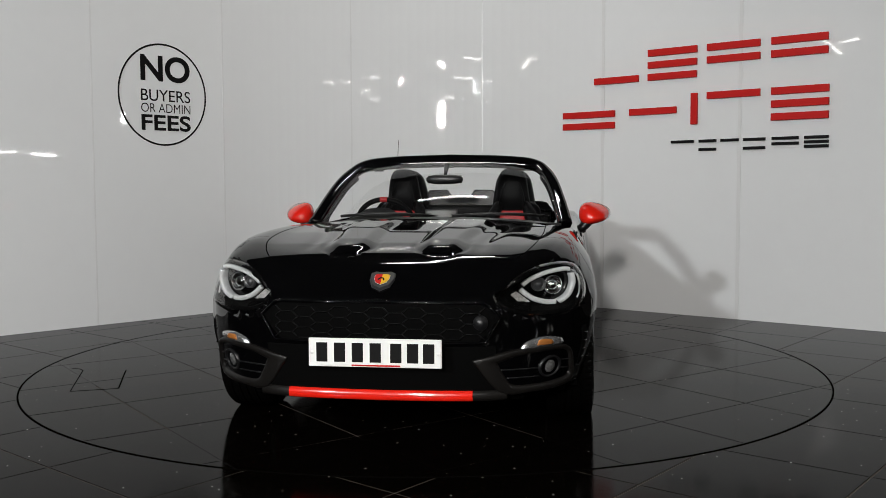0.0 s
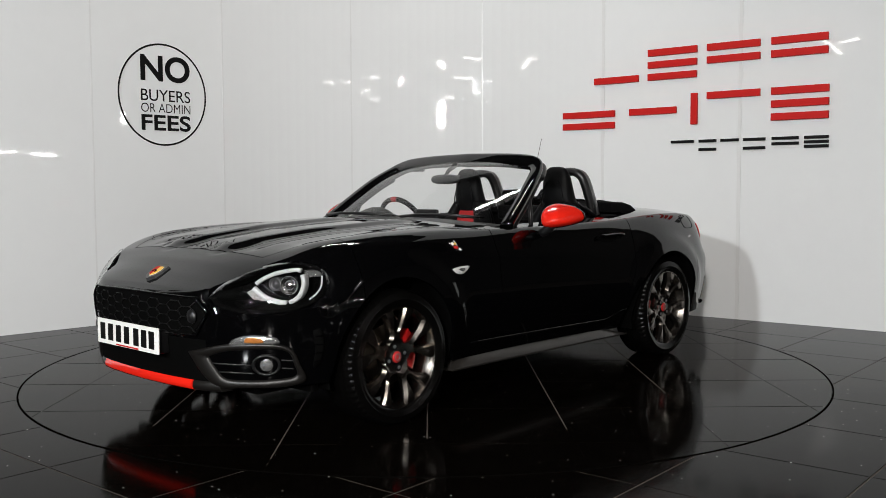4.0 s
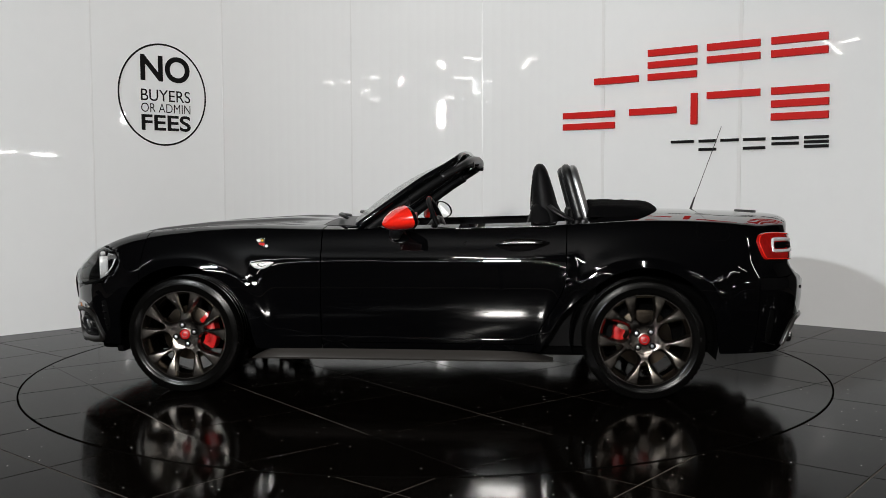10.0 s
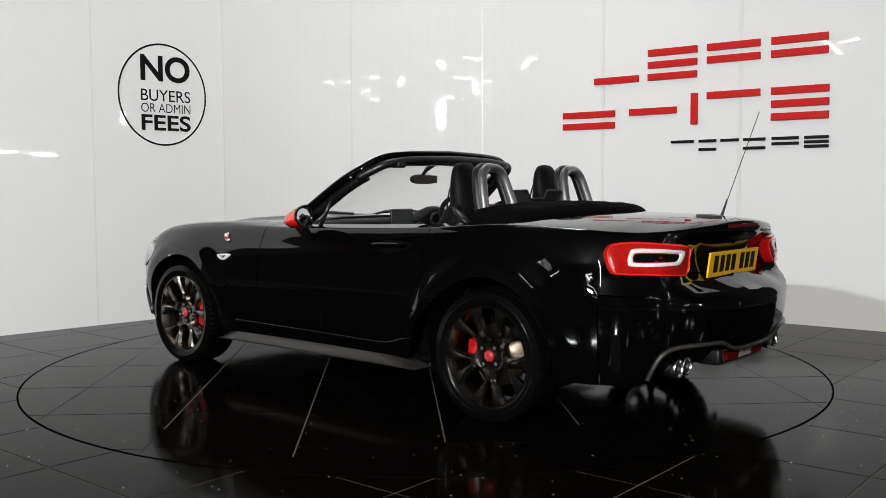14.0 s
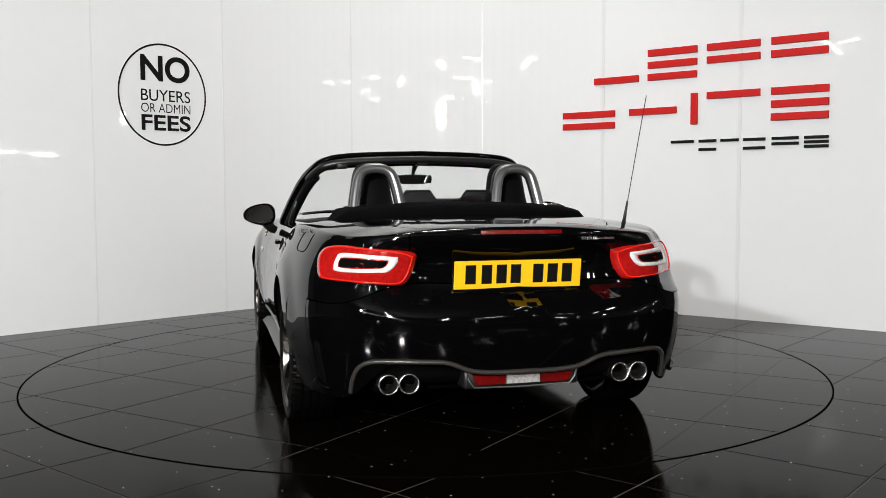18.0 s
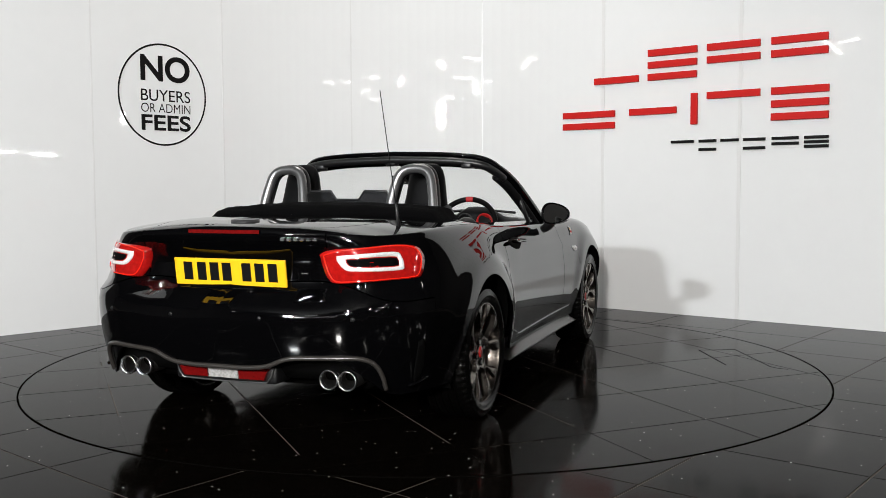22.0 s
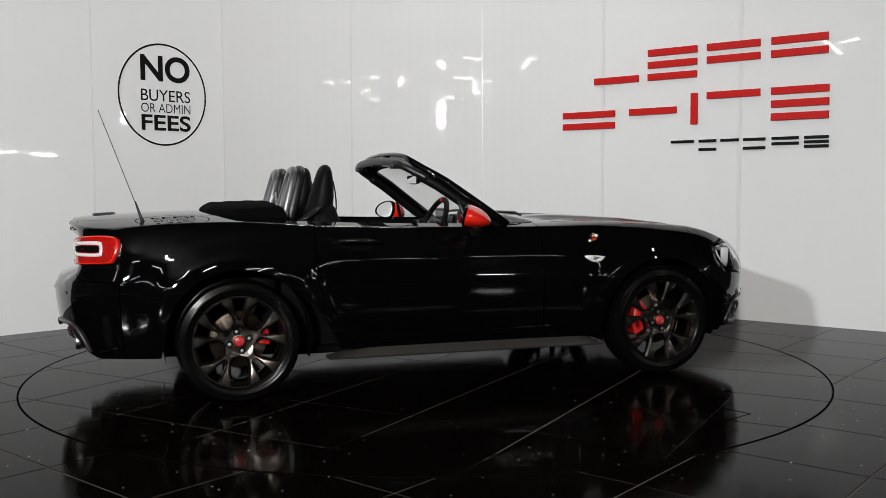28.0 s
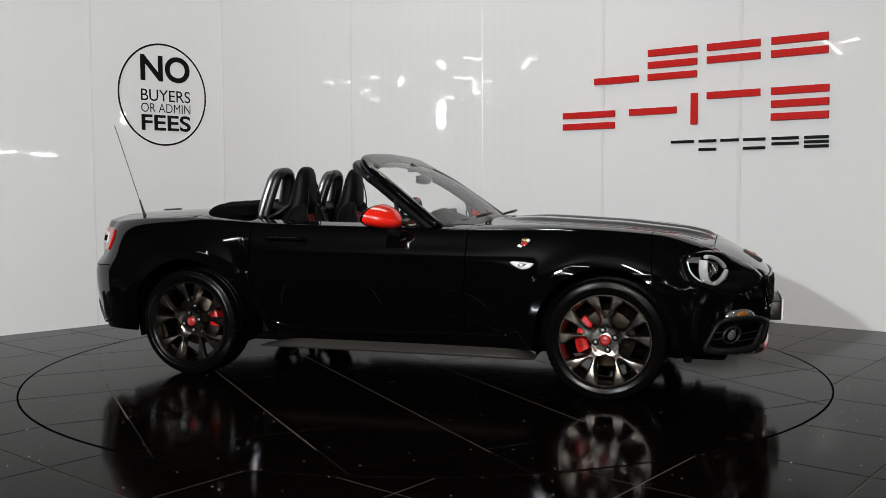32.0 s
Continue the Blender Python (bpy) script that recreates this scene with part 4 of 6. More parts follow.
        for k in range(4):
            bm = bmesh.new()
            zk = 0.345 + 0.034 * k
            tube(bm, skin_line([(sv - 0.012, zk), (sv + 0.018, zk)], 0.0045, side, 3), 0.0028, 6)
            part("slot_bar", bm, PAINT, CAR)
        # side repeater and wing badge
        sr, zr = s_of_x(0.745), 0.661
        bm = bmesh.new()
        patch(bm, [(sr - 0.060, zr + 0.009), (sr, zr + 0.017), (sr + 0.062, zr + 0.014), (sr + 0.012, zr - 0.017), (sr - 0.034, zr - 0.013)], 0.005, 0.005, side, 4, 0.008, 5)
        rep_ = part("side_repeater", bm, LENS_WHITE, CAR, "small clear side repeater lamp")
        bm = bmesh.new()
        patch(bm, [(sr - 0.026, zr + 0.004), (sr, zr + 0.009), (sr + 0.024, zr + 0.006), (sr + 0.004, zr - 0.008)], 0.0095, 0.001, side, 3, 0.004, 4)
        part("bulb", bm, LENS_CLEAR, rep_)
        sb, zb, k_ = s_of_x(0.745), 0.771, 1.35
        bm = bmesh.new()
        out = [(-0.036, 0.016), (-0.020, 0.012), (-0.004, 0.020), (0.010, 0.012), (0.014, -0.004), (0.034, -0.012), (0.022, -0.020), (-0.010, -0.012), (-0.022, -0.002)]
        patch(bm, [(sb + a * k_ * 0.8, zb + b * k_) for a, b in out], 0.0035, 0.001, side, 3, 0.005, 3)
        wb = part("wing_badge", bm, CHROME, CAR, "small chrome, red and white wing badge")
        for da, dz, r_, mt in ((-0.018, 0.010, 0.010, WHITE_PLATE), (-0.002, 0.010, 0.007, YELLOW_PLATE), (0.002, -0.006, 0.010, SIGN_RED), (-0.010, -0.004, 0.008, SIGN_RED), (0.020, -0.014, 0.008, WHITE_PLATE)):
            bm = bmesh.new()
            patch(bm, [(sb + da * 1.1 + r_ * math.cos(q), zb + dz * 1.1 + r_ * 0.8 * math.sin(q)) for q in [math.pi * k / 3 for k in range(6)]], 0.0055, 0.001, side, 2, 0.003, 2)
            part("badge_piece", bm, mt, wb)


ONCE = {}


def material_once(name, colour, rough):
    if name not in ONCE:
        ONCE[name] = material(name, colour, rough, grain=0.03)
    return ONCE[name]


build_front()
build_front_sides()


def ts(d):
    """Arc length at distance d from the middle of the tail."""
    return TOTAL - d


def build_rear():
    for side in (1, -1):
        RECESS["share"] = 0.55
        out = [(0.431, 0.788), (0.50, 0.806), (0.629, 0.816), (0.76, 0.822), (0.885, 0.816), (0.922, 0.790), (0.921, 0.755), (0.897, 0.706), (0.86, 0.692), (0.70, 0.686), (0.60, 0.682), (0.500, 0.678), (0.465, 0.700), (0.443, 0.745)]
        bm = bmesh.new()
        patch(bm, [(ts(d), z) for d, z in out], 0.004, 0.006, side, 7, 0.055, 6)
        lamp = part("tail_lamp", bm, LENS_RED, CAR, "red tail lamp with clear inner frame")
        ring = [(0.508, 0.784), (0.512, 0.762), (0.545, 0.729), (0.60, 0.723), (0.785, 0.723), (0.812, 0.740), (0.803, 0.775), (0.775, 0.793), (0.65, 0.792)]
        hole = [(0.552, 0.768), (0.556, 0.755), (0.574, 0.743), (0.62, 0.741), (0.765, 0.741), (0.782, 0.752), (0.778, 0.765), (0.758, 0.773), (0.65, 0.773)]
        bm = bmesh.new()
        ring_patch(bm, [(ts(d), z) for d, z in ring], [(ts(d), z) for d, z in hole], 0.0135, side)
        part("inner_frame", bm, LENS_WHITE, lamp, "frosted white inner light frame")
        bm = bmesh.new()
        patch(bm, [(ts(d), z) for d, z in hole], 0.0105, 0, side, 3, 0.002, 4)
        part("dark_centre", bm, VOID, lamp)
        # pale light guide that runs round the lens just inside its edge
        mid_ = np.array(out).mean(axis=0)
        bm = bmesh.new()
        tube(bm, skin_line([(ts(d), z) for d, z in [mid_ + (np.array(p) - mid_) * 0.93 for p in out + out[:1]]], 0.0055, side, 5), 0.0028, 6, cap=False)
        part("light_guide", bm, RED, lamp, "bright red light guide")
        RECESS["share"] = 1.0
    # third brake light, badge roundel and script
    bm = bmesh.new()
    rows_ = []
    for k in range(13):
        y = -0.165 + 0.33 * k / 12
        p = skin(ts(abs(y)), 0.872)
        rows_.append([bm.verts.new((p.x + dx, y, z)) for dx, z in ((0.012, 0.883), (-0.004, 0.881), (-0.006, 0.867), (0.01, 0.861))])
    for a, b in zip(rows_, rows_[1:]):
        for j in range(3):
            bm.faces.new((a[j], b[j], b[j + 1], a[j + 1]))
    bmesh.ops.recalc_face_normals(bm, faces=bm.faces)
    part("high_brake_lamp", bm, LENS_DARK, CAR, "slim dark red high-level brake lamp", False)
    bm = bmesh.new()
    lathe(bm, [(0.0, 0.008), (0.046, 0.007), (0.050, 0.009), (0.058, 0.008), (0.060, -0.006)], 36, "z")
    bmesh.ops.transform(bm, matrix=pose(-1.80, 0, 0.910, 0, -3, 0), verts=bm.verts)
    part("boot_roundel", bm, BADGE_GREY, CAR, "round dark chrome boot badge")
    for k in range(6):
        bm = bmesh.new()
        y = -0.26 - 0.026 * k
        p = skin(ts(abs(y)), 0.845)
        box(bm, p.x - 0.006, p.x + 0.004, y - 0.010, y + 0.009, 0.838 + (k > 2) * 0.001, 0.852 - (k > 2) * 0.005, 0.002, 1)
        part("script_bar", bm, PIPE_RIM, CAR, "small chrome script shown as bars", False)
    # rear number plate
    m = Matrix.Translation((-1.919, 0, 0.7085)) @ Matrix.Rotation(radians(-8), 4, "Y")
    bm = bmesh.new()
    box(bm, -0.005, 0.005, -0.26, 0.26, -0.0555, 0.0555, 0.003, 2, m)
    plate = part("rear_number_plate", bm, YELLOW_PLATE, CAR, "yellow number plate with black bars", False)
    for y in (0.195, 0.130, 0.070, 0.012, -0.080, -0.140, -0.200):
        bm = bmesh.new()
        box(bm, -0.0068, -0.0045, y - 0.021, y + 0.021, -0.035, 0.040, 0.001, 1, m)
        part("bar", bm, INK, plate, smooth=False)
    bm = bmesh.new()
    box(bm, 0.0055, 0.05, -0.20, 0.20, -0.04, 0.04, 0.005, 2, m)
    part("plate_mount", bm, TRIM, CAR)
    # satin strip along the lower edge of the bumper, running down at its ends
    bm = bmesh.new()
    keys = [(0.715, 0.262), (0.695, 0.315), (0.665, 0.362), (0.62, 0.388), (0.55, 0.395), (0.40, 0.394), (0.31, 0.388), (0.22, 0.356), (0.12, 0.346), (0.0, 0.346)]
    pts = skin_line([(ts(d), z) for d, z in keys], 0.004, 1, 6)
    pts += [Vector((p.x, -p.y, p.z)) for p in pts[-2::-1]]
    tube(bm, pts, 0.0095, 8, 1.0)
    part("diffuser_strip", bm, SKIRT, CAR, "satin grey strip edging the diffuser")
    bm = bmesh.new()
    rows_ = []
    for k in range(29):
        y = -0.62 + 1.24 * k / 28
        x = -1.845 - 0.10 * (1 - (y / 0.72) ** 2)
        top = 0.40 if abs(y) > 0.3 else 0.36
        rows_.append([bm.verts.new(v) for v in ((x, y, top), (x + 0.01, y, 0.33), (x + 0.05, y, 0.288), (x + 0.4, y, 0.262))])
    for a, b in zip(rows_, rows_[1:]):
        for j in range(3):
            bm.faces.new((a[j], b[j], b[j + 1], a[j + 1]))
    bmesh.ops.recalc_face_normals(bm, faces=bm.faces)
    part("diffuser", bm, VOID, CAR, "black rear diffuser")
    # fog and reversing lamp in the diffuser
    for y0, y1, mt, nm in ((0.073, 0.205, LENS_DARK, "rear_fog_lamp"), (-0.068, 0.068, LENS_FLUTED, "reversing_lamp"), (-0.205, -0.073, LENS_DARK, "rear_fog_lamp")):
        bm = bmesh.new()
        vs = []
        for y, zt, zb in ((y0, 0.333, 0.285), (y1, 0.333, 0.285)):
            w = 0.02 * (abs(y) > 0.15)
            vs.append([(-1.965, y, zt), (-1.985, y * 0.99, zt - 0.006), (-1.98, y - math.copysign(w, y), zb + 0.006), (-1.955, y - math.copysign(w, y), zb)])
        ring0, ring1 = [[bm.verts.new(p) for p in r_] for r_ in vs]
        for j in range(3):
            bm.faces.new((ring0[j], ring1[j], ring1[j + 1], ring0[j + 1]))
        bm.faces.new(ring0)
        bm.faces.new(ring1[::-1])
        bmesh.ops.recalc_face_normals(bm, faces=bm.faces)
        part(nm, bm, mt, CAR, smooth=False)
    bm = bmesh.new()
    box(bm, -1.965, -1.85, -0.235, 0.235, 0.272, 0.345, 0.012)
    part("lamp_carrier", bm, TRIM, CAR)
    # twin tailpipes on both sides
    for y in (0.517, 0.437, -0.437, -0.517):
        bm = bmesh.new()
        lathe(bm, [(0.036, 0.12), (0.037, 0.010), (0.033, 0.010), (0.0315, 0.03), (0.031, 0.1), (0.0, 0.1)], 28, "x")
        bmesh.ops.translate(bm, verts=bm.verts, vec=(-1.918, y, 0.298))
        pipe = part("tailpipe", bm, ALLOY_DARK, CAR, "round twin tailpipe with chrome rim")
        bm = bmesh.new()
        lathe(bm, [(0.0385, 0.022), (0.0405, 0.008), (0.0400, 0.001), (0.0375, -0.001), (0.0345, 0.002), (0.0325, 0.014), (0.0320, 0.03)], 28, "x")
        bmesh.ops.translate(bm, verts=bm.verts, vec=(-1.918, y, 0.298))
        part("pipe_rim", bm, PIPE_RIM, pipe, "bright chrome rim")
    # outline round the diffuser lamps, and the slots at the bumper's corners
    bm = bmesh.new()
    ol = [(-0.226, 0.338), (-0.10, 0.340), (0.10, 0.340), (0.226, 0.338), (0.215, 0.305), (0.195, 0.280), (0.0, 0.276), (-0.195, 0.280), (-0.215, 0.305), (-0.226, 0.338)]
    tube(bm, [(-1.972, y, z) for y, z in ol], 0.0035, 6, cap=False)
    part("lamp_outline", bm, STEEL, CAR)
    for side in (1, -1):
        bm = bmesh.new()
        patch(bm, [(ts(0.845), 0.445), (ts(0.875), 0.450), (ts(0.885), 0.36), (ts(0.875), 0.290), (ts(0.845), 0.285), (ts(0.84), 0.36)], 0.002, 0, side, 3, 0.004, 4)
        part("corner_slot", bm, VOID, CAR)
        bm = bmesh.new()
        tube(bm, skin_line([(ts(0.81), 0.272), (ts(0.86), 0.283), (ts(0.91), 0.300)], 0.010, side, 5), [0.004] + [0.011] * 9 + [0.004], 8, 0.7)
        part("corner_fin", bm, PAINT, CAR)
    # parking sensors
    for y in (0.56, 0.20, -0.20, -0.56):
        p = skin(ts(abs(y) * 1.02), 0.545)
        bm = bmesh.new()
        lathe(bm, [(0.0, -0.0025), (0.008, -0.002), (0.0095, 0.004)], 14, "x")
        bmesh.ops.translate(bm, verts=bm.verts, vec=(p.x, math.copysign(p.y, y), p.z))
        part("parking_sensor", bm, TRIM, CAR)
    # aerial on the right-hand rear wing
    bm = bmesh.new()
    tube(bm, [(-1.585, -0.60, 0.868), (-1.60, -0.601, 0.908), (-1.625, -0.602, 0.985)], [0.013, 0.008, 0.004], 8)
    part("aerial_base", bm, TRIM, CAR)
    bm = bmesh.new()
    tube(bm, [(-1.622, -0.602, 0.97), (-1.70, -0.604, 1.19), (-1.784, -0.607, 1.425)], 0.0021, 6)
    part("aerial", bm, TRIM, CAR, "thin black whip aerial")


build_rear()


def build_sides():
    for side in (1, -1):
        # side skirt
        bm = bmesh.new()
        rows_ = []
        for k in range(33):
            u = k / 32
            x = 0.800 - 1.515 * u
            y = skin(s_of_x(x), 0.25).y
            fl = 0.020 + 0.014 * math.sin(math.pi * u)
            h = 0.050 * sstep(0.0, 0.10, u) ** 0.5 * sstep(1.0, 0.80, u) ** 0.6 + 0.004
            rows_.append([bm.verts.new((x, (y + d) * side, z)) for d, z in ((-0.10, 0.190 + h), (-0.012, 0.190 + h), (fl * 0.6, 0.190 + h * 0.55), (fl, 0.197), (fl - 0.006, 0.188), (-0.10, 0.188))])
        for a, b in zip(rows_, rows_[1:]):
            for j in range(5):
                bm.faces.new((a[j], b[j], b[j + 1], a[j + 1]))
        bm.faces.new(rows_[0])
        bm.faces.new(rows_[-1][::-1])
        bmesh.ops.recalc_face_normals(bm, faces=bm.faces)
        ob = part("side_skirt", bm, SKIRT, CAR, "satin dark grey side skirt")
        ob.data.set_sharp_from_angle(angle=radians(35))
        # glossy tube added over the crease at the door's foot, to catch a bright line
        bm = bmesh.new()
        run = [(s_of_x(x_), 0.304 + 0.010 * (x_ - 0.5) + 0.045 * sstep(-0.48, -0.70, x_)) for x_ in (0.66, 0.40, 0.15, -0.10, -0.35, -0.52, -0.64, -0.70)]
        tube(bm, skin_line(run, 0.0, side, 5), 0.0055, 8)
        part("sill_moulding", bm, PAINT, CAR)
        # door handle
        z = 0.765
        bm = bmesh.new()
        patch(bm, [(s_of_x(-0.425), z - 0.004), (s_of_x(-0.49), z + 0.026), (s_of_x(-0.60), z + 0.028), (s_of_x(-0.695), z + 0.010), (s_of_x(-0.60), z - 0.026), (s_of_x(-0.50), z - 0.030)], 0.0015, 0, side, 3, 0.004, 5)
        part("handle_recess", bm, VOID, CAR)
        bm = bmesh.new()
        pts = skin_line([(s_of_x(-0.445), z + 0.001), (s_of_x(-0.50), z + 0.004), (s_of_x(-0.57), z + 0.006), (s_of_x(-0.665), z + 0.006)], 0.024, side, 5)
        tube(bm, pts, [0.006] + [0.0165] * (len(pts) - 2) + [0.010], 12, 0.6)
        part("door_handle", bm, PAINT, CAR, "glossy black door handle")
        # mirror: a blunt teardrop cap, open at the back round the glass
        def shell_pt(u, a):
            """u: 0 at the nose, 1 at the rear rim; a: round the section, 0 outwards."""
            ca, sa = math.cos(a), math.sin(a)
            g = (1 - (1 - u) ** 2.2) ** 0.5
            cy = math.copysign(abs(ca) ** 0.85, ca)
            cz_ = math.copysign(abs(sa) ** 0.80, sa)
            hy = 0.091 * g
            hz = (0.062 - 0.016 * cy) * g
            return Vector((0.124 - 0.132 * u - 0.042 * cy * u + 0.010 * cz_ * u, (0.865 + 0.014 * u + hy * cy) * side, 0.892 + 0.006 * u + hz * cz_ * (1.0 if cz_ > 0 else 0.86) - 0.020 * (1 - u)))
        NU, NA = 16, 36
        bm = bmesh.new()
        rings = [[bm.verts.new(shell_pt(max(0.004, (k / NU) ** 1.6), 2 * math.pi * q / NA)) for q in range(NA)] for k in range(NU + 1)]
        for r0, r1 in zip(rings, rings[1:]):
            for q in range(NA):
                bm.faces.new((r0[q], r0[(q + 1) % NA], r1[(q + 1) % NA], r1[q]))
        bm.faces.new(rings[0])
        bmesh.ops.recalc_face_normals(bm, faces=bm.faces)
        mir = part("door_mirror", bm, RED, CAR, "bright red door mirror cap")
        rim_ = [shell_pt(1.0, 2 * math.pi * q / NA) for q in range(NA)]
        cen = sum(rim_, Vector()) / NA
        bm = bmesh.new()
        loops = [[bm.verts.new(cen + (p - cen) * f + Vector((dx, 0, 0))) for p in rim_] for f, dx in ((0.995, 0.004), (1.01, -0.004), (0.99, -0.012), (0.93, -0.015), (0.87, -0.012), (0.85, -0.002))]
        for r0, r1 in zip(loops, loops[1:]):
            for q in range(NA):
                bm.faces.new((r0[q], r0[(q + 1) % NA], r1[(q + 1) % NA], r1[q]))
        bm.faces.new(loops[-1])
        bmesh.ops.recalc_face_normals(bm, faces=bm.faces)
        part("mirror_surround", bm, PAINT, mir, "black mirror housing")
        bm = bmesh.new()
        lo_ = [bm.verts.new(cen + (p - cen) * 0.86 + Vector((-0.008, 0, 0))) for p in rim_]
        mid_ = bm.verts.new(cen + Vector((-0.0095, 0, 0)))
        for q in range(NA):
            bm.faces.new((lo_[q], lo_[(q + 1) % NA], mid_))
        bmesh.ops.recalc_face_normals(bm, faces=bm.faces)
        part("mirror_glass", bm, MIRROR, mir, "silvered mirror glass")
        bm = bmesh.new()
        tube(bm, [(0.070, 0.785 * side, 0.808), (0.066, 0.806 * side, 0.818), (0.060, 0.822 * side, 0.834), (0.052, 0.838 * side, 0.862)], [0.028, 0.031, 0.036, 0.046], 12, 0.8)
        part("mirror_arm", bm, TRIM, mir)
    # fuel filler flap on the left rear wing
    bm = bmesh.new()
    loop = [(-1.415, 0.862), (-1.408, 0.815), (-1.43, 0.790), (-1.49, 0.786), (-1.55, 0.790), (-1.572, 0.815), (-1.565, 0.858)]
    pts = skin_line([(s_of_x(x), z) for x, z in loop], 0.0004, 1, 5)
    tube(bm, pts, 0.0019, 5)
    part("fuel_flap_joint", bm, VOID, CAR)


build_sides()


def build_screen():
    half = spline([(0.275, 0.715, 0.848), (0.10, 0.674, 0.975), (-0.05, 0.630, 1.082), (-0.158, 0.580, 1.147), (-0.218, 0.508, 1.185), (-0.238, 0.32, 1.205), (-0.243, 0.0, 1.214)], 9)
    full = [Vector(p) for p in half] + [Vector((p[0], -p[1], p[2])) for p in half[-2::-1]]
    bm = bmesh.new()
    # a flattened bar: wide in the plane of the screen
    rings = []
    n = len(full)
    for i, p in enumerate(full):
        d = (full[min(i + 1, n - 1)] - full[max(i - 1, 0)]).normalized()
        nrm = Vector((0.60, 0, 0.80))
        nrm = (nrm - d * nrm.dot(d)).normalized()
        w = d.cross(nrm).normalized()
        u = abs(p.y)
        top_ = sstep(0.60, 0.46, u)
        p = p + Vector((0.030, 0, 0.000)) * top_
        ww = 0.036 + 0.022 * top_
        hh = 0.023 - 0.010 * top_
        pw = 0.7 - 0.25 * top_
        rings.append([bm.verts.new(p + w * ww * math.copysign(abs(math.cos(a)) ** pw, math.cos(a)) + nrm * hh * math.copysign(abs(math.sin(a)) ** pw, math.sin(a)))
                      for a in [2 * math.pi * k / 14 for k in range(14)]])
    for a, b in zip(rings, rings[1:]):
        for j in range(14):
            bm.faces.new((a[j], a[(j + 1) % 14], b[(j + 1) % 14], b[j]))
    bm.faces.new(rings[0][::-1])
    bm.faces.new(rings[-1])
    bmesh.ops.recalc_face_normals(bm, faces=bm.faces)
    frame_ = part("windscreen_frame", bm, PAINT, CAR, "black windscreen pillars and header rail")
    # black seal and latch rail behind the header
    bm = bmesh.new()
    tube(bm, [p + Vector((-0.052, 0, -0.010)) for p in full if p.z > 1.10], 0.024, 10, 0.9)
    part("roof_seal", bm, TRIM, frame_)
    bm = bmesh.new()
    tube(bm, [p + Vector((-0.034, -math.copysign(0.014, p.y), -0.024)) for p in full[:26]], 0.027, 10)
    part("pillar_trim", bm, LEATHER, frame_)
    bm = bmesh.new()
    tube(bm, [p + Vector((-0.034, -math.copysign(0.014, p.y), -0.024)) for p in full[-26:]], 0.027, 10)
    part("pillar_trim", bm, LEATHER, frame_)
    for y in (-0.45, 0.0, 0.45):
        bm = bmesh.new()
        box(bm, -0.305, -0.245, y - 0.03, y + 0.03, 1.172 - 0.02 * (abs(y) > 0.2), 1.205 - 0.02 * (abs(y) > 0.2), 0.008)
        part("roof_latch", bm, TRIM, frame_)
    # glass
    bm = bmesh.new()
    edge = [p for p in half if p[2] < 1.20]
    rows_ = []
    m = len(edge)
    for i, e in enumerate(edge):
        v = i / (m - 1)
        cx, cz = 0.385 + (-0.222 - 0.385) * v, 0.880 + (1.212 - 0.880) * v + 0.215 * v * (1 - v)
        row = []
        for k in range(25):
            u = -1 + 2 * k / 24
            row.append(bm.verts.new((cx + (e[0] - cx) * u * u, e[1] * 0.985 * u, cz + (e[2] - cz) * u * u)))
        rows_.append(row)
    for a, b in zip(rows_, rows_[1:]):
        for k in range(24):
            bm.faces.new((a[k], a[k + 1], b[k + 1], b[k]))
    bmesh.ops.recalc_face_normals(bm, faces=bm.faces)
    pane = part("windscreen", bm, PANE, CAR, "clear curved windscreen glass")
    pane.visible_shadow = False
    # quarter-light bars
    for side in (1, -1):
        bm = bmesh.new()
        tube(bm, [(0.055, 0.705 * side, 0.845), (0.03, 0.68 * side, 0.93), (0.012, 0.655 * side, 1.01)], 0.012, 8)
        part("quarter_bar", bm, TRIM, CAR)
        bm = bmesh.new()
        vs = [bm.verts.new(v) for v in ((0.24, 0.712 * side, 0.852), (0.06, 0.703 * side, 0.85), (0.015, 0.655 * side, 1.005))]
        vs2 = [bm.verts.new((v.co.x, v.co.y - 0.004 * side, v.co.z)) for v in vs]
        bm.faces.new(vs)
        bm.faces.new(vs2[::-1])
        for i in range(3):
            bm.faces.new((vs[i], vs2[i], vs2[(i + 1) % 3], vs[(i + 1) % 3]))
        bmesh.ops.recalc_face_normals(bm, faces=bm.faces)
        q = part("quarter_light", bm, PANE, CAR, smooth=False)
        q.visible_shadow = False
    # wipers
    for y0, y1 in ((0.10, 0.60), (-0.52, -0.02)):
        bm = bmesh.new()
        tube(bm, [(0.43, y0 + 0.0, 0.893), (0.455, y0 + 0.15, 0.905), (0.42, (y0 + y1) / 2 + 0.1, 0.905), (0.35, y1, 0.893)], 0.008, 8)
        w = part("wiper", bm, TRIM, CAR, "black windscreen wiper")
        bm = bmesh.new()
        tube(bm, [(0.445, y0 + 0.06, 0.899), (0.425, (y0 + y1) / 2, 0.902), (0.35, y1 + 0.03, 0.892)], [0.003, 0.006, 0.003], 6)
        part("blade", bm, RUBBER, w)
    # inside mirror
    bm = bmesh.new()
    bmesh.ops.create_uvsphere(bm, u_segments=24, v_segments=14, radius=1)
    for v in bm.verts:
        x = v.co.x if v.co.x > -0.5 else -0.5 + (v.co.x + 0.5) * 0.06
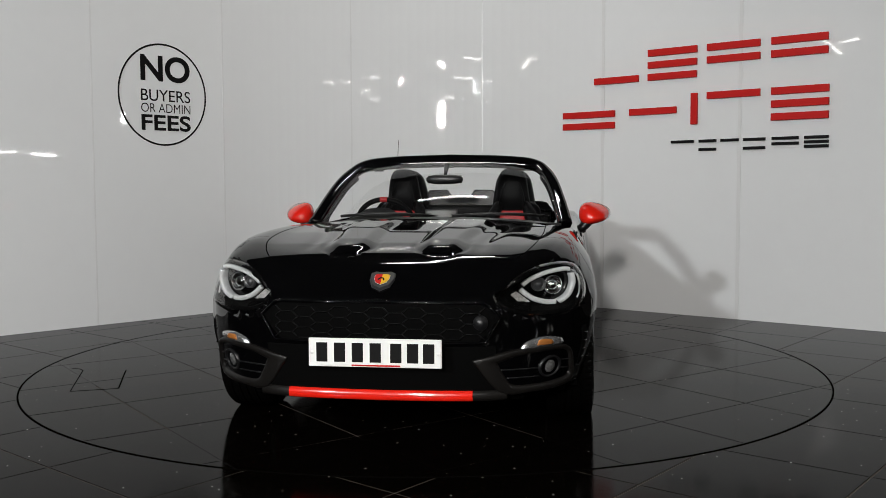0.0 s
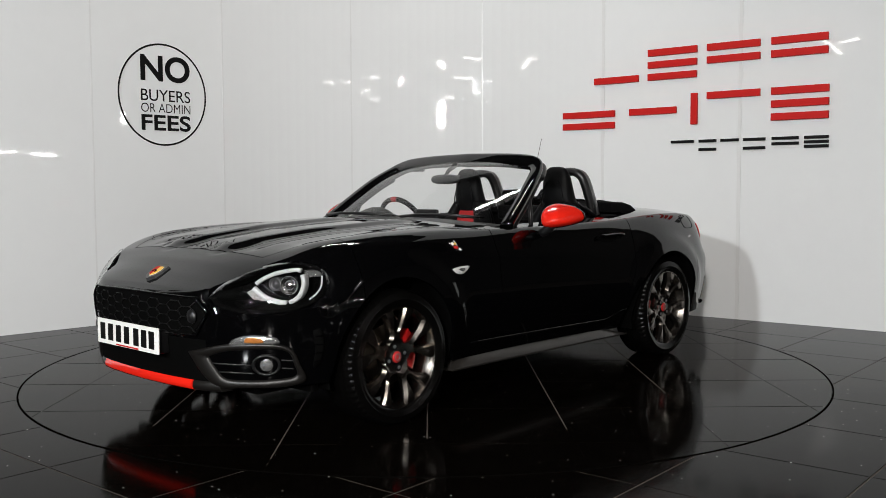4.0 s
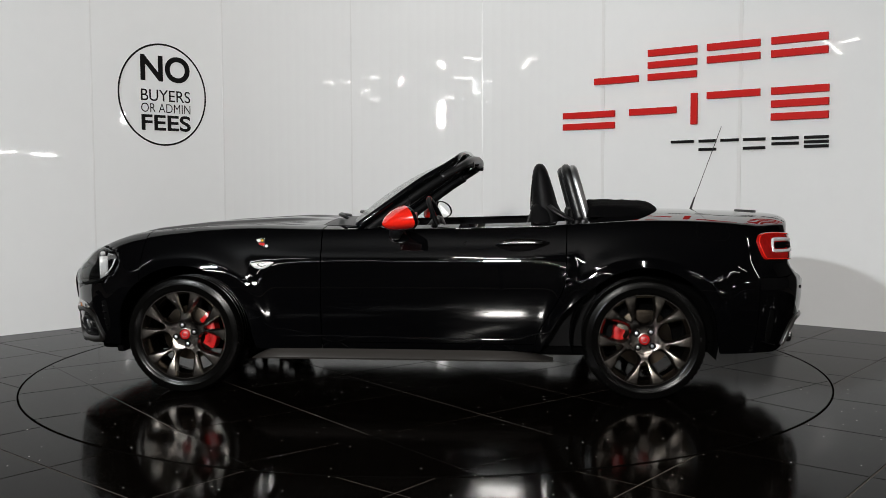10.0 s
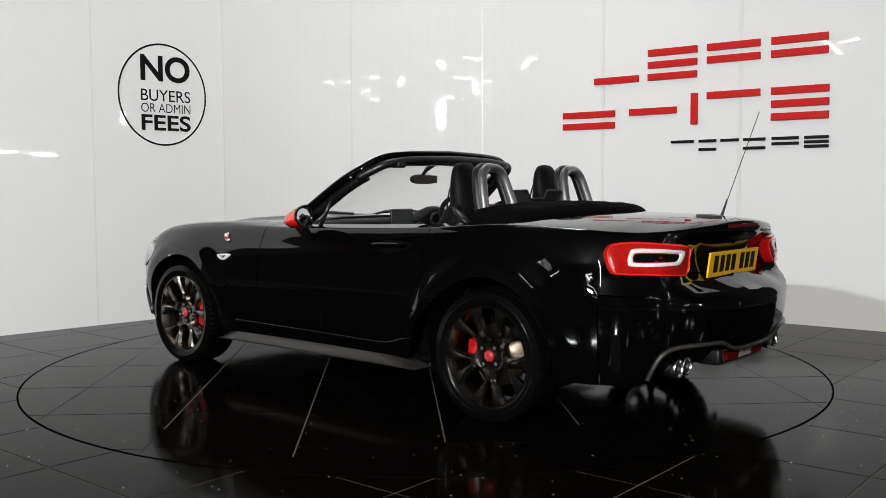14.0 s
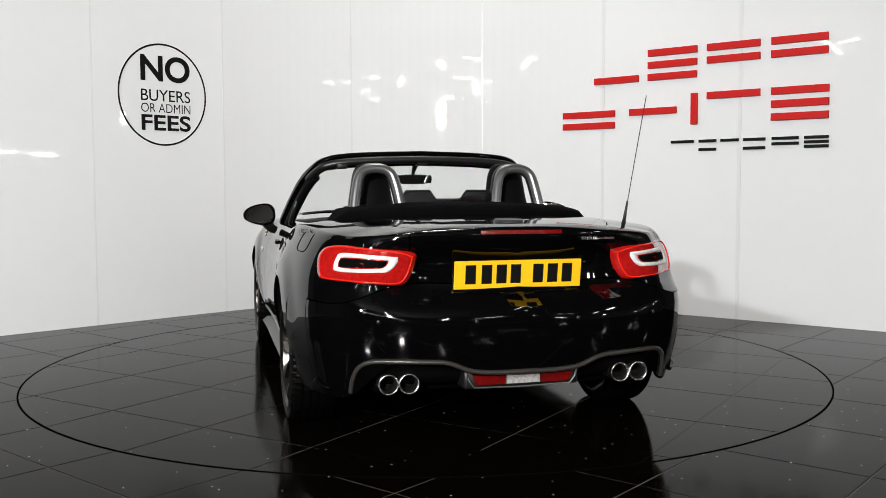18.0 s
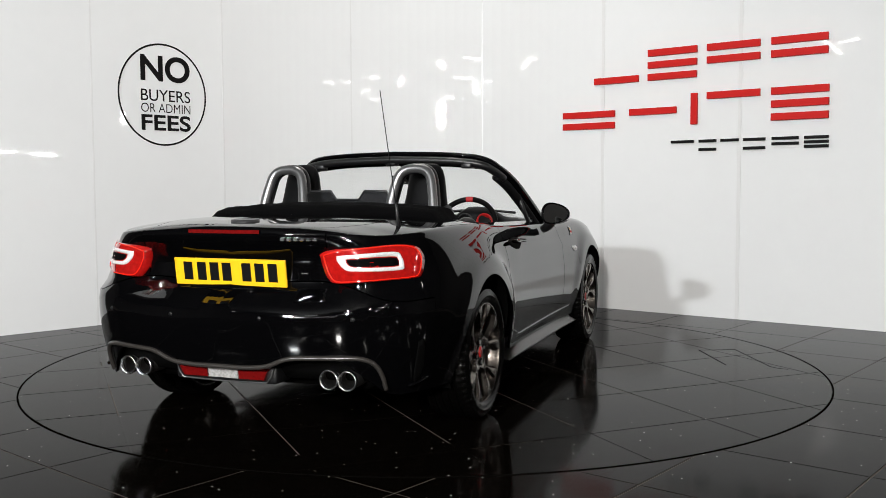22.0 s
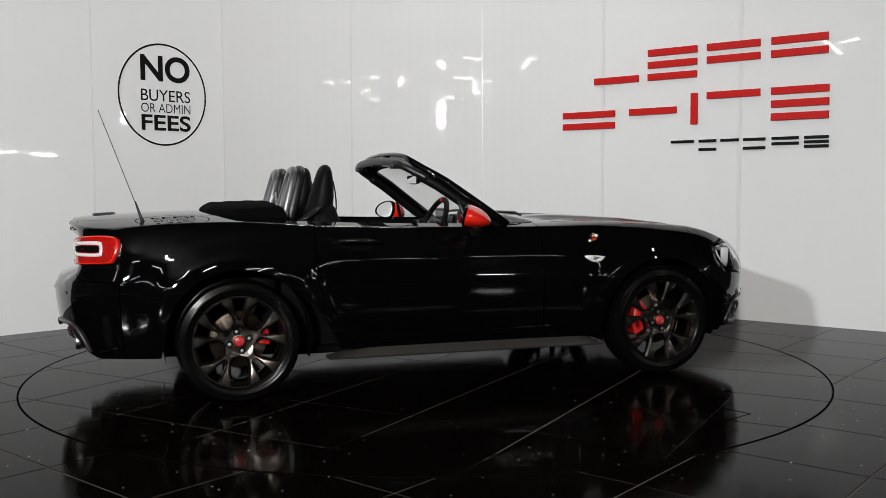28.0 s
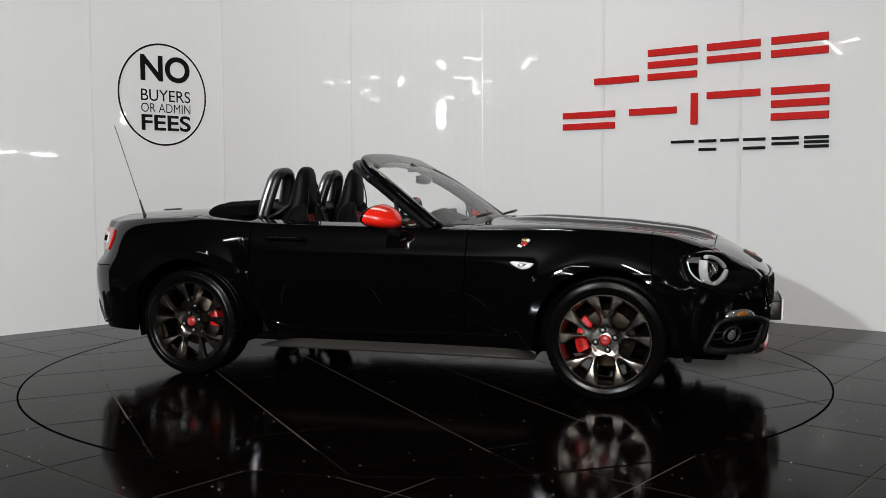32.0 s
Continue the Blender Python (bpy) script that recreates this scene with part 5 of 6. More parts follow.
        v.co = Vector((-0.045 + x * 0.028, -0.005 + math.copysign(abs(v.co.y) ** 0.7, v.co.y) * 0.112, 1.098 + math.copysign(abs(v.co.z) ** 0.8, v.co.z) * 0.029))
    mir = part("inside_mirror", bm, TRIM, CAR, "black inside rear-view mirror")
    bm = bmesh.new()
    box(bm, -0.0625, -0.0605, -0.108, 0.098, 1.075, 1.121, 0.0008, 1)
    part("mirror_glass", bm, MIRROR, mir, smooth=False)
    bm = bmesh.new()
    tube(bm, [(-0.03, 0, 1.11), (-0.07, 0, 1.15), (-0.13, 0, 1.185)], [0.009, 0.012, 0.018], 8)
    part("mirror_stem", bm, TRIM, mir)


build_screen()


def loft(bm, rows_, n=24, power=2.6):
    """Stacked superellipse sections: z, x centre, half thickness, half width, y centre."""
    rings = []
    for z, xc, hx, hy, yc in rows_:
        ring = []
        for k in range(n):
            a = 2 * math.pi * k / n
            c, s = math.cos(a), math.sin(a)
            ring.append(bm.verts.new((xc + hx * math.copysign(abs(c) ** (2 / power), c), yc + hy * math.copysign(abs(s) ** (2 / power), s), z)))
        rings.append(ring)
    for a, b in zip(rings, rings[1:]):
        for j in range(n):
            bm.faces.new((a[j], a[(j + 1) % n], b[(j + 1) % n], b[j]))
    bm.faces.new(rings[0][::-1])
    bm.faces.new(rings[-1])
    bmesh.ops.recalc_face_normals(bm, faces=bm.faces)


def build_cabin():
    # tub: floor, bulkheads and inner door trims
    bm = bmesh.new()
    box(bm, -0.95, 0.55, -0.70, 0.70, 0.205, 0.235)
    part("cabin_floor", bm, VOID, CAR)
    bm = bmesh.new()
    box(bm, -1.10, -0.94, -0.60, 0.60, 0.22, 0.895, 0.02)
    part("rear_bulkhead", bm, LEATHER, CAR)
    for side in (1, -1):
        bm = bmesh.new()
        rows_ = []
        for k in range(24):
            x = 0.30 - 1.23 * k / 23
            y = skin(s_of_x(x), 0.83).y
            zt = at(s_of_x(x))[2] + 0.004
            rows_.append([bm.verts.new((x, (y - d) * side, z)) for d, z in ((0.062, zt - 0.006), (0.085, zt), (0.105, zt - 0.006), (0.115, zt - 0.05), (0.125, 0.6), (0.15, 0.24))])
        for a, b in zip(rows_, rows_[1:]):
            for j in range(5):
                bm.faces.new((a[j], b[j], b[j + 1], a[j + 1]))
        bmesh.ops.recalc_face_normals(bm, faces=bm.faces)
        part("door_trim", bm, LEATHER, CAR)
    # dashboard
    bm = bmesh.new()
    prof = [(0.40, 0.862), (0.30, 0.872), (0.20, 0.868), (0.145, 0.850), (0.13, 0.81), (0.15, 0.70), (0.22, 0.60), (0.40, 0.58)]
    rows_ = []
    for k in range(29):
        y = -0.69 + 1.38 * k / 28
        hood = math.exp(-((y + 0.36) / 0.13) ** 4)
        rows_.append([bm.verts.new((x - 0.012 * hood * (x < 0.25), y, z + 0.070 * hood * sstep(0.36, 0.2, x) * sstep(0.70, 0.82, z) - 0.02 * (abs(y) / 0.69) ** 3)) for x, z in prof])
    for a, b in zip(rows_, rows_[1:]):
        for j in range(len(prof) - 1):
            bm.faces.new((a[j], b[j], b[j + 1], a[j + 1]))
    bmesh.ops.recalc_face_normals(bm, faces=bm.faces)
    dash = part("dashboard", bm, LEATHER, CAR, "black soft-touch dashboard")
    bm = bmesh.new()
    box(bm, 0.115, 0.135, -0.095, 0.095, 0.805, 0.925, 0.008)
    scr = part("display_screen", bm, TRIM, dash, "small black centre display")
    bm = bmesh.new()
    box(bm, 0.112, 0.116, -0.083, 0.083, 0.818, 0.912, 0.001, 1)
    part("display_glass", bm, material_once("display_grey", (0.05, 0.055, 0.06), 0.1), scr, smooth=False)
    for y in (0.58, -0.17, 0.17, -0.58):
        bm = bmesh.new()
        lathe(bm, [(0.045, 0.02), (0.047, 0.0), (0.038, -0.004), (0.034, 0.012), (0.0, 0.014)], 24, "x")
        bmesh.ops.translate(bm, verts=bm.verts, vec=(0.122, y, 0.795))
        v = part("air_vent", bm, TRIM, dash)
    for y in (-0.30, -0.42):
        bm = bmesh.new()
        lathe(bm, [(0.048, 0.02), (0.05, 0.0), (0.042, -0.002), (0.040, 0.01), (0.0, 0.012)], 24, "x")
        bmesh.ops.translate(bm, verts=bm.verts, vec=(0.112, y, 0.848))
        part("dial", bm, CALIPER if y < -0.4 else TRIM, dash, "round instrument dial")
    # steering wheel
    m = Matrix.Translation((-0.045, -0.36, 0.818)) @ Matrix.Rotation(radians(24), 4, "Y")
    bm = bmesh.new()
    pts = [m @ Vector((0, 0.178 * math.sin(2 * math.pi * k / 40), 0.178 * math.cos(2 * math.pi * k / 40))) for k in range(41)]
    tube(bm, pts, 0.0155, 10, 1, False)
    bmesh.ops.remove_doubles(bm, verts=bm.verts, dist=1e-4)
    sw = part("steering_wheel", bm, LEATHER, CAR, "black leather steering wheel with red top mark")
    bm = bmesh.new()
    tube(bm, [m @ Vector((0, 0.178 * math.sin(a), 0.178 * math.cos(a))) for a in (-0.12, -0.06, 0, 0.06, 0.12)], 0.0165, 10)
    part("top_mark", bm, RED_LEATHER, sw, "red centre mark")
    bm = bmesh.new()
    lathe(bm, [(0.0, -0.03), (0.045, -0.028), (0.062, -0.012), (0.066, 0.02), (0.03, 0.09), (0.03, 0.2)], 24, "x")
    bmesh.ops.transform(bm, matrix=m, verts=bm.verts)
    part("hub", bm, TRIM, sw)
    for a in (90, -90, 180):
        bm = bmesh.new()
        a = radians(a)
        tube(bm, [m @ Vector((0.0, 0.05 * math.sin(a), 0.05 * math.cos(a))), m @ Vector((-0.002, 0.11 * math.sin(a), 0.11 * math.cos(a))), m @ Vector((0, 0.172 * math.sin(a), 0.172 * math.cos(a)))], [0.026, 0.018, 0.015], 8, 0.5)
        part("spoke", bm, STEEL, sw)
    # centre tunnel
    bm = bmesh.new()
    box(bm, -0.95, 0.2, -0.13, 0.13, 0.22, 0.56, 0.03)
    part("centre_console", bm, LEATHER, CAR)
    bm = bmesh.new()
    tube(bm, [(-0.10, 0, 0.55), (-0.105, 0, 0.62), (-0.115, 0, 0.66)], [0.03, 0.014, 0.024], 12)
    part("gear_lever", bm, LEATHER, CAR)
    # seats
    for y in (0.36, -0.36):
        bm = bmesh.new()
        loft(bm, [(0.42, -0.560, 0.060, 0.200, y), (0.55, -0.615, 0.062, 0.205, y), (0.70, -0.668, 0.062, 0.200, y), (0.80, -0.700, 0.062, 0.180, y), (0.87, -0.712, 0.062, 0.150, y),
                  (0.92, -0.696, 0.068, 0.130, y), (0.96, -0.676, 0.068, 0.116, y), (1.00, -0.668, 0.064, 0.108, y), (1.05, -0.661, 0.056, 0.102, y), (1.10, -0.655, 0.047, 0.095, y), (1.135, -0.651, 0.038, 0.084, y), (1.158, -0.649, 0.028, 0.069, y), (1.170, -0.648, 0.017, 0.048, y), (1.174, -0.648, 0.006, 0.022, y)], 28, 2.3)
        seat = part("seat", bm, LEATHER, CAR, "black leather bucket seat with red insert")
        for e in (-1, 1):
            bm = bmesh.new()
            loft(bm, [(0.44, -0.47, 0.075, 0.060, y + 0.165 * e), (0.60, -0.545, 0.078, 0.062, y + 0.165 * e), (0.74, -0.605, 0.078, 0.058, y + 0.155 * e), (0.83, -0.642, 0.070, 0.050, y + 0.135 * e), (0.89, -0.656, 0.062, 0.042, y + 0.112 * e), (0.94, -0.660, 0.052, 0.034, y + 0.088 * e), (0.97, -0.660, 0.030, 0.02, y + 0.075 * e)], 18, 2.3)
            part("side_bolster", bm, LEATHER, seat)
        bm = bmesh.new()
        loft(bm, [(0.50, -0.532, 0.022, 0.11, y), (0.66, -0.592, 0.022, 0.112, y), (0.78, -0.630, 0.022, 0.105, y), (0.85, -0.648, 0.020, 0.092, y), (0.895, -0.652, 0.016, 0.078, y), (0.91, -0.654, 0.008, 0.06, y)], 20, 3)
        part("backrest_insert", bm, RED_LEATHER, seat, "red leather insert")
        bm = bmesh.new()
        loft(bm, [(0.25, -0.27, 0.25, 0.22, y), (0.38, -0.26, 0.26, 0.235, y), (0.45, -0.25, 0.25, 0.225, y), (0.475, -0.25, 0.22, 0.19, y)], 28, 3.4)
        part("cushion", bm, LEATHER, seat)
        bm = bmesh.new()
        tube(bm, [(-0.602 - 0.10 * max(0, z - 1.0), y + 0.078 * k_, z) for k_, z in ((-1.05, 0.93), (-1.0, 0.98), (-0.86, 1.03), (-0.60, 1.08), (0.0, 1.10), (0.60, 1.08), (0.86, 1.03), (1.0, 0.98), (1.05, 0.93))], 0.004, 6)
        part("seat_piping", bm, LEATHER, seat)
        sgn = math.copysign(1, y)
        bm = bmesh.new()
        tube(bm, [(-0.70, y + 0.125 * sgn, 0.950), (-0.73, y + 0.150 * sgn, 0.925), (-0.77, y + 0.165 * sgn, 0.900), (-0.82, y + 0.170 * sgn, 0.875)], [0.022, 0.022, 0.020, 0.014], 8, 0.45)
        part("belt_guide", bm, TRIM, seat)
    # roll hoops: dark inner band and silver outer face
    for y in (0.36, -0.36):
        base = [(-0.124, 0.88), (-0.117, 0.95), (-0.100, 1.05), (-0.082, 1.110), (-0.048, 1.138), (0.0, 1.145), (0.048, 1.138), (0.082, 1.110), (0.100, 1.05), (0.117, 0.95), (0.124, 0.88)]
        sp = spline(base, 5)

        def at_z(z, off):
            return -0.876 + 0.27 * (z - 0.88) + off
        bm = bmesh.new()
        tube(bm, [(at_z(z, 0.018), y + dy, z) for dy, z in sp], 0.026, 10)
        hoop = part("roll_hoop", bm, TRIM, CAR, "black roll hoop with silver rear face")
        bm = bmesh.new()
        tube(bm, [(at_z(z, -0.016), y + dy * 1.0, z - 0.002) for dy, z in sp], 0.0245, 10)
        part("hoop_trim", bm, STEEL, hoop, "brushed dark silver trim")
        bm = bmesh.new()
        loft(bm, [(0.89, -0.86, 0.022, 0.115, y), (0.93, -0.852, 0.018, 0.10, y), (0.965, -0.846, 0.008, 0.08, y)], 20, 3)
        part("hoop_base", bm, TRIM, hoop)
    # wind deflector
    shape = [(-0.235, 0.93), (-0.235, 1.005), (-0.215, 1.030), (-0.095, 1.032), (-0.062, 0.988), (0.062, 0.988), (0.095, 1.032), (0.215, 1.030), (0.235, 1.005), (0.235, 0.93)]
    bm = bmesh.new()
    f0 = [bm.verts.new((-0.846, y, z)) for y, z in shape]
    f1 = [bm.verts.new((-0.852, y, z)) for y, z in shape]
    bm.faces.new(f0)
    bm.faces.new(f1[::-1])
    for i in range(len(shape)):
        j = (i + 1) % len(shape)
        bm.faces.new((f0[i], f1[i], f1[j], f0[j]))
    bmesh.ops.recalc_face_normals(bm, faces=bm.faces)
    wd = part("wind_deflector", bm, thin_glass("smoked_mesh", (0.16, 0.16, 0.17), 0.25), CAR, "smoked mesh wind deflector", False)
    bm = bmesh.new()
    tube(bm, [(-0.849, y, z) for y, z in shape], 0.006, 8)
    part("deflector_frame", bm, TRIM, wd)
    bm = bmesh.new()
    box(bm, -0.90, -0.80, -0.24, 0.24, 0.84, 0.935, 0.02)
    part("hoop_bridge", bm, LEATHER, CAR)
    # folded canvas roof
    bm = bmesh.new()
    rows_ = []
    NX, NY = 22, 32
    for i in range(NX + 1):
        u = i / NX
        row = []
        for k in range(NY + 1):
            w = -1 + 2 * k / NY
            x1 = -1.31 + 0.15 * abs(w) ** 2.4
            x0 = -0.905 + 0.02 * abs(w)
            x = x0 + (x1 - x0) * u
            y = 0.615 * w
            crown = 0.978 - 0.030 * abs(w) ** 2.2 - 0.020 * max(0, u - 0.30) ** 1.3
            rim_ = min(u * 9, (1 - u) * 4.5, (1 - abs(w)) * 9, 1)
            rim_ = math.sqrt(max(0, 1 - (1 - rim_) ** 2))
            z = 0.895 + (crown - 0.895) * rim_ + 0.0022 * math.sin(20 * w + 5 * u) * rim_ + 0.0012 * math.sin(26 * u + 2 * w * w) * rim_
            row.append(bm.verts.new((x, y, z)))
        rows_.append(row)
    for a, b in zip(rows_, rows_[1:]):
        for k in range(NY):
            bm.faces.new((a[k], a[k + 1], b[k + 1], b[k]))
    bmesh.ops.recalc_face_normals(bm, faces=bm.faces)
    part("folded_roof", bm, FABRIC, CAR, "folded black canvas roof")


build_cabin()


def build_under():
    bm = bmesh.new()
    box(bm, -1.45, 1.72, -0.56, 0.56, 0.185, 0.235, 0.02)
    part("underbody", bm, VOID, CAR)
    bm = bmesh.new()
    box(bm, 0.50, 1.80, -0.585, 0.585, 0.22, 0.585, 0.03)
    part("engine_bay", bm, VOID, CAR)
    bm = bmesh.new()
    box(bm, -1.78, -1.05, -0.56, 0.56, 0.235, 0.82, 0.03)
    part("boot_well", bm, VOID, CAR)
    for side in (1, -1):
        for xw in (AXLE, -AXLE):
            bm = bmesh.new()
            rows_ = []
            for k in range(25):
                a = radians(-16 + 212 * k / 24)
                r = ARCH_R + 0.006
                p = (xw + r * math.cos(a), WHEEL_R + r * math.sin(a))
                yo = skin(s_of_x(p[0]), max(0.26, p[1])).y - 0.016
                rows_.append([bm.verts.new((p[0], y * side, max(0.17, p[1]))) for y in (yo, 0.7, 0.57)])
            for a, b in zip(rows_, rows_[1:]):
                for j in range(2):
                    bm.faces.new((a[j], b[j], b[j + 1], a[j + 1]))
            bm.faces.new([r_[2] for r_ in rows_])
            bmesh.ops.recalc_face_normals(bm, faces=bm.faces)
            part("wheel_arch_liner", bm, VOID, CAR)
        # small deflector ahead of the front wheel
        bm = bmesh.new()
        box(bm, 1.52, 1.56, min(0.54 * side, 0.72 * side), max(0.54 * side, 0.72 * side), 0.195, 0.25, 0.01)
        part("air_deflector", bm, VOID, CAR)


build_under()


# ---- wheels ----
def build_wheel():
    bm = bmesh.new()
    # barrel and rim flange
    lathe(bm, [(0.213, -0.095), (0.218, -0.09), (0.204, -0.07), (0.198, 0.0), (0.206, 0.07), (0.2165, 0.084), (0.2185, 0.092), (0.2205, 0.0965), (0.2235, 0.0965), (0.2245, 0.090)], 180, "y")
    bmesh.ops.recalc_face_normals(bm, faces=bm.faces)
    wheel = part("wheel", bm, [ALLOY], CAR, "dark gunmetal forked five-spoke alloy wheel")
    wheel.data.set_sharp_from_angle(angle=radians(32))

    def front(r):
        return 0.068 + 0.008 * sstep(0.060, 0.090, r) + 0.018 * sstep(0.09, 0.20, r)

    def back(r):
        return 0.030 + 0.036 * sstep(0.07, 0.21, r)
    ax = Vector((math.sin(radians(36)), math.cos(radians(36))))
    pp = Vector((-ax.y, ax.x))
    rows_d = [0.020, 0.045, 0.060, 0.068, 0.074, 0.0775, 0.0785, 0.080, 0.083, 0.087, 0.092, 0.098, 0.104, 0.108, 0.112, 0.120, 0.130, 0.145, 0.160, 0.178, 0.193, 0.206, 0.2165]
    for k in range(5):
        bm = bmesh.new()
        for sg in (1, -1):
            sec = []
            for d in rows_d:
                # inner edge: the pointed gap inside the fork; outer edge: the round-bottomed gap between forks
                hv = 0.0 if d < 0.104 else 0.235 * (d - 0.104) + 0.007 * sstep(0.104, 0.116, d)
                hu = 0.0 if d <= 0.078 else (0.042 * math.sqrt(max(0, 1 - ((0.120 - d) / 0.042) ** 2)) if d < 0.120 else 0.042 - 0.006 * sstep(0.15, 0.206, d))
                cl, cr = 0.008 * sstep(0.104, 0.114, d), 0.0125 * sstep(0.066, 0.078, d)
                L = Vector((hv, d))
                Rr = ax * d + pp * hu
                if (Rr - L).length < 0.012:
                    Rr = L + (Rr - L).normalized() * 0.012
                if d > 0.2:
                    L, Rr = [q * min(1.0, 0.2188 / q.length) for q in (L, Rr)]
                e = (Rr - L).normalized()
                f, bk_ = front(d), back(d)
                pts = [(L, bk_), (L, f - cl * 1.3), (L + e * cl, f), ((L + Rr) / 2, f + 0.0012 * sstep(0.10, 0.13, d)), (Rr - e * cr, f), (Rr, f - cr * 1.3), (Rr, bk_)]
                sec.append([bm.verts.new((q.x * sg, y, q.y)) for q, y in pts])
            for a, b in zip(sec, sec[1:]):
                for j in range(6):
                    bm.faces.new((a[j], a[j + 1], b[j + 1], b[j]))
                bm.faces.new((a[6], a[0], b[0], b[6]))
            bm.faces.new(sec[-1])
        bmesh.ops.remove_doubles(bm, verts=bm.verts, dist=1e-5)
        bmesh.ops.recalc_face_normals(bm, faces=bm.faces)
        bmesh.ops.rotate(bm, verts=bm.verts, cent=(0, 0, 0), matrix=Matrix.Rotation(2 * math.pi * k / 5, 3, "Y"))
        part("spoke", bm, ALLOY, wheel).data.set_sharp_from_angle(angle=radians(28))
    bm = bmesh.new()
    lathe(bm, [(0.068, 0.028), (0.068, 0.050), (0.040, 0.062), (0.034, 0.064), (0.033, 0.0725), (0.028, 0.0735), (0.026, 0.068), (0.0, 0.068)], 40, "y")
    bmesh.ops.recalc_face_normals(bm, faces=bm.faces)
    part("hub_boss", bm, ALLOY, wheel).data.set_sharp_from_angle(angle=radians(32))
    # tyre
    bm = bmesh.new()
    R = 0.301
    prof = [(0.222, -0.094), (0.232, -0.101), (0.253, -0.106), (0.275, -0.104), (0.287, -0.098), (0.294, -0.090), (0.298, -0.078), (0.2995, -0.058), (0.293, -0.056), (0.293, -0.050), (0.300, -0.048),
            (R, -0.022), (0.294, -0.020), (0.294, -0.013), (R, -0.011), (R, 0.011), (0.294, 0.013), (0.294, 0.020), (R, 0.022), (0.300, 0.048), (0.293, 0.050), (0.293, 0.056), (0.2995, 0.058),
            (0.298, 0.078), (0.294, 0.090), (0.287, 0.098), (0.286, 0.1005), (0.275, 0.104), (0.260, 0.1062), (0.257, 0.1078), (0.254, 0.1062), (0.242, 0.104), (0.232, 0.101), (0.229, 0.0985), (0.224, 0.096), (0.220, 0.090)]
    n = 180
    rings = lathe(bm, prof, n, "y")
    for ri, (r, h) in enumerate(prof):
        if 0.060 < abs(h) < 0.0985 and r > 0.28:
            for i, v in enumerate(rings[ri]):
                if i % 3 == 0:
                    k = (r - 0.0075) / r
                    v.co.x *= k
                    v.co.z *= k
    for v in bm.verts:
        if v.co.z < -0.2935:
            v.co.z = -0.2935 + (v.co.z + 0.2935) * 0.05
    bmesh.ops.recalc_face_normals(bm, faces=bm.faces)
    tyre = part("tyre", bm, RUBBER, wheel, "black low-profile road tyre")
    tyre.data.set_sharp_from_angle(angle=radians(38))
    # cap and bolts
    bm = bmesh.new()
    lathe(bm, [(0.0255, 0.068), (0.0255, 0.0755), (0.024, 0.0775), (0.0, 0.0785)], 28, "y")
    cap = part("centre_cap", bm, CALIPER, wheel, "red wheel centre cap")
    bm = bmesh.new()
    lathe(bm, [(0.016, 0.0775), (0.0155, 0.0792), (0.0125, 0.0792), (0.0115, 0.0775)], 20, "y")
    part("cap_emblem", bm, STEEL, cap)
    for k in range(4):
        a = radians(75 + 90 * k)
        # a flat black disc round each bolt paints the shade of its recess
        for r_, y0, mt, nm in ((0.0165, 0.0732, VOID, "bolt_hole"), (0.0088, 0.0765, STEEL, "wheel_bolt")):
            bm = bmesh.new()
            lathe(bm, [(r_, y0 - 0.008), (r_, y0), (0.0, y0 + (0.002 if nm == "wheel_bolt" else 0.0))], 12 if nm == "bolt_hole" else 6, "y")
            bmesh.ops.translate(bm, verts=bm.verts, vec=(0.049 * math.cos(a), 0, 0.049 * math.sin(a)))
            part(nm, bm, mt, wheel, smooth=False)
    # valve
    bm = bmesh.new()
    tube(bm, [(0.04, 0.06, -0.197), (0.038, 0.085, -0.188)], 0.004, 6)
    part("valve", bm, TRIM, wheel)
    return wheel


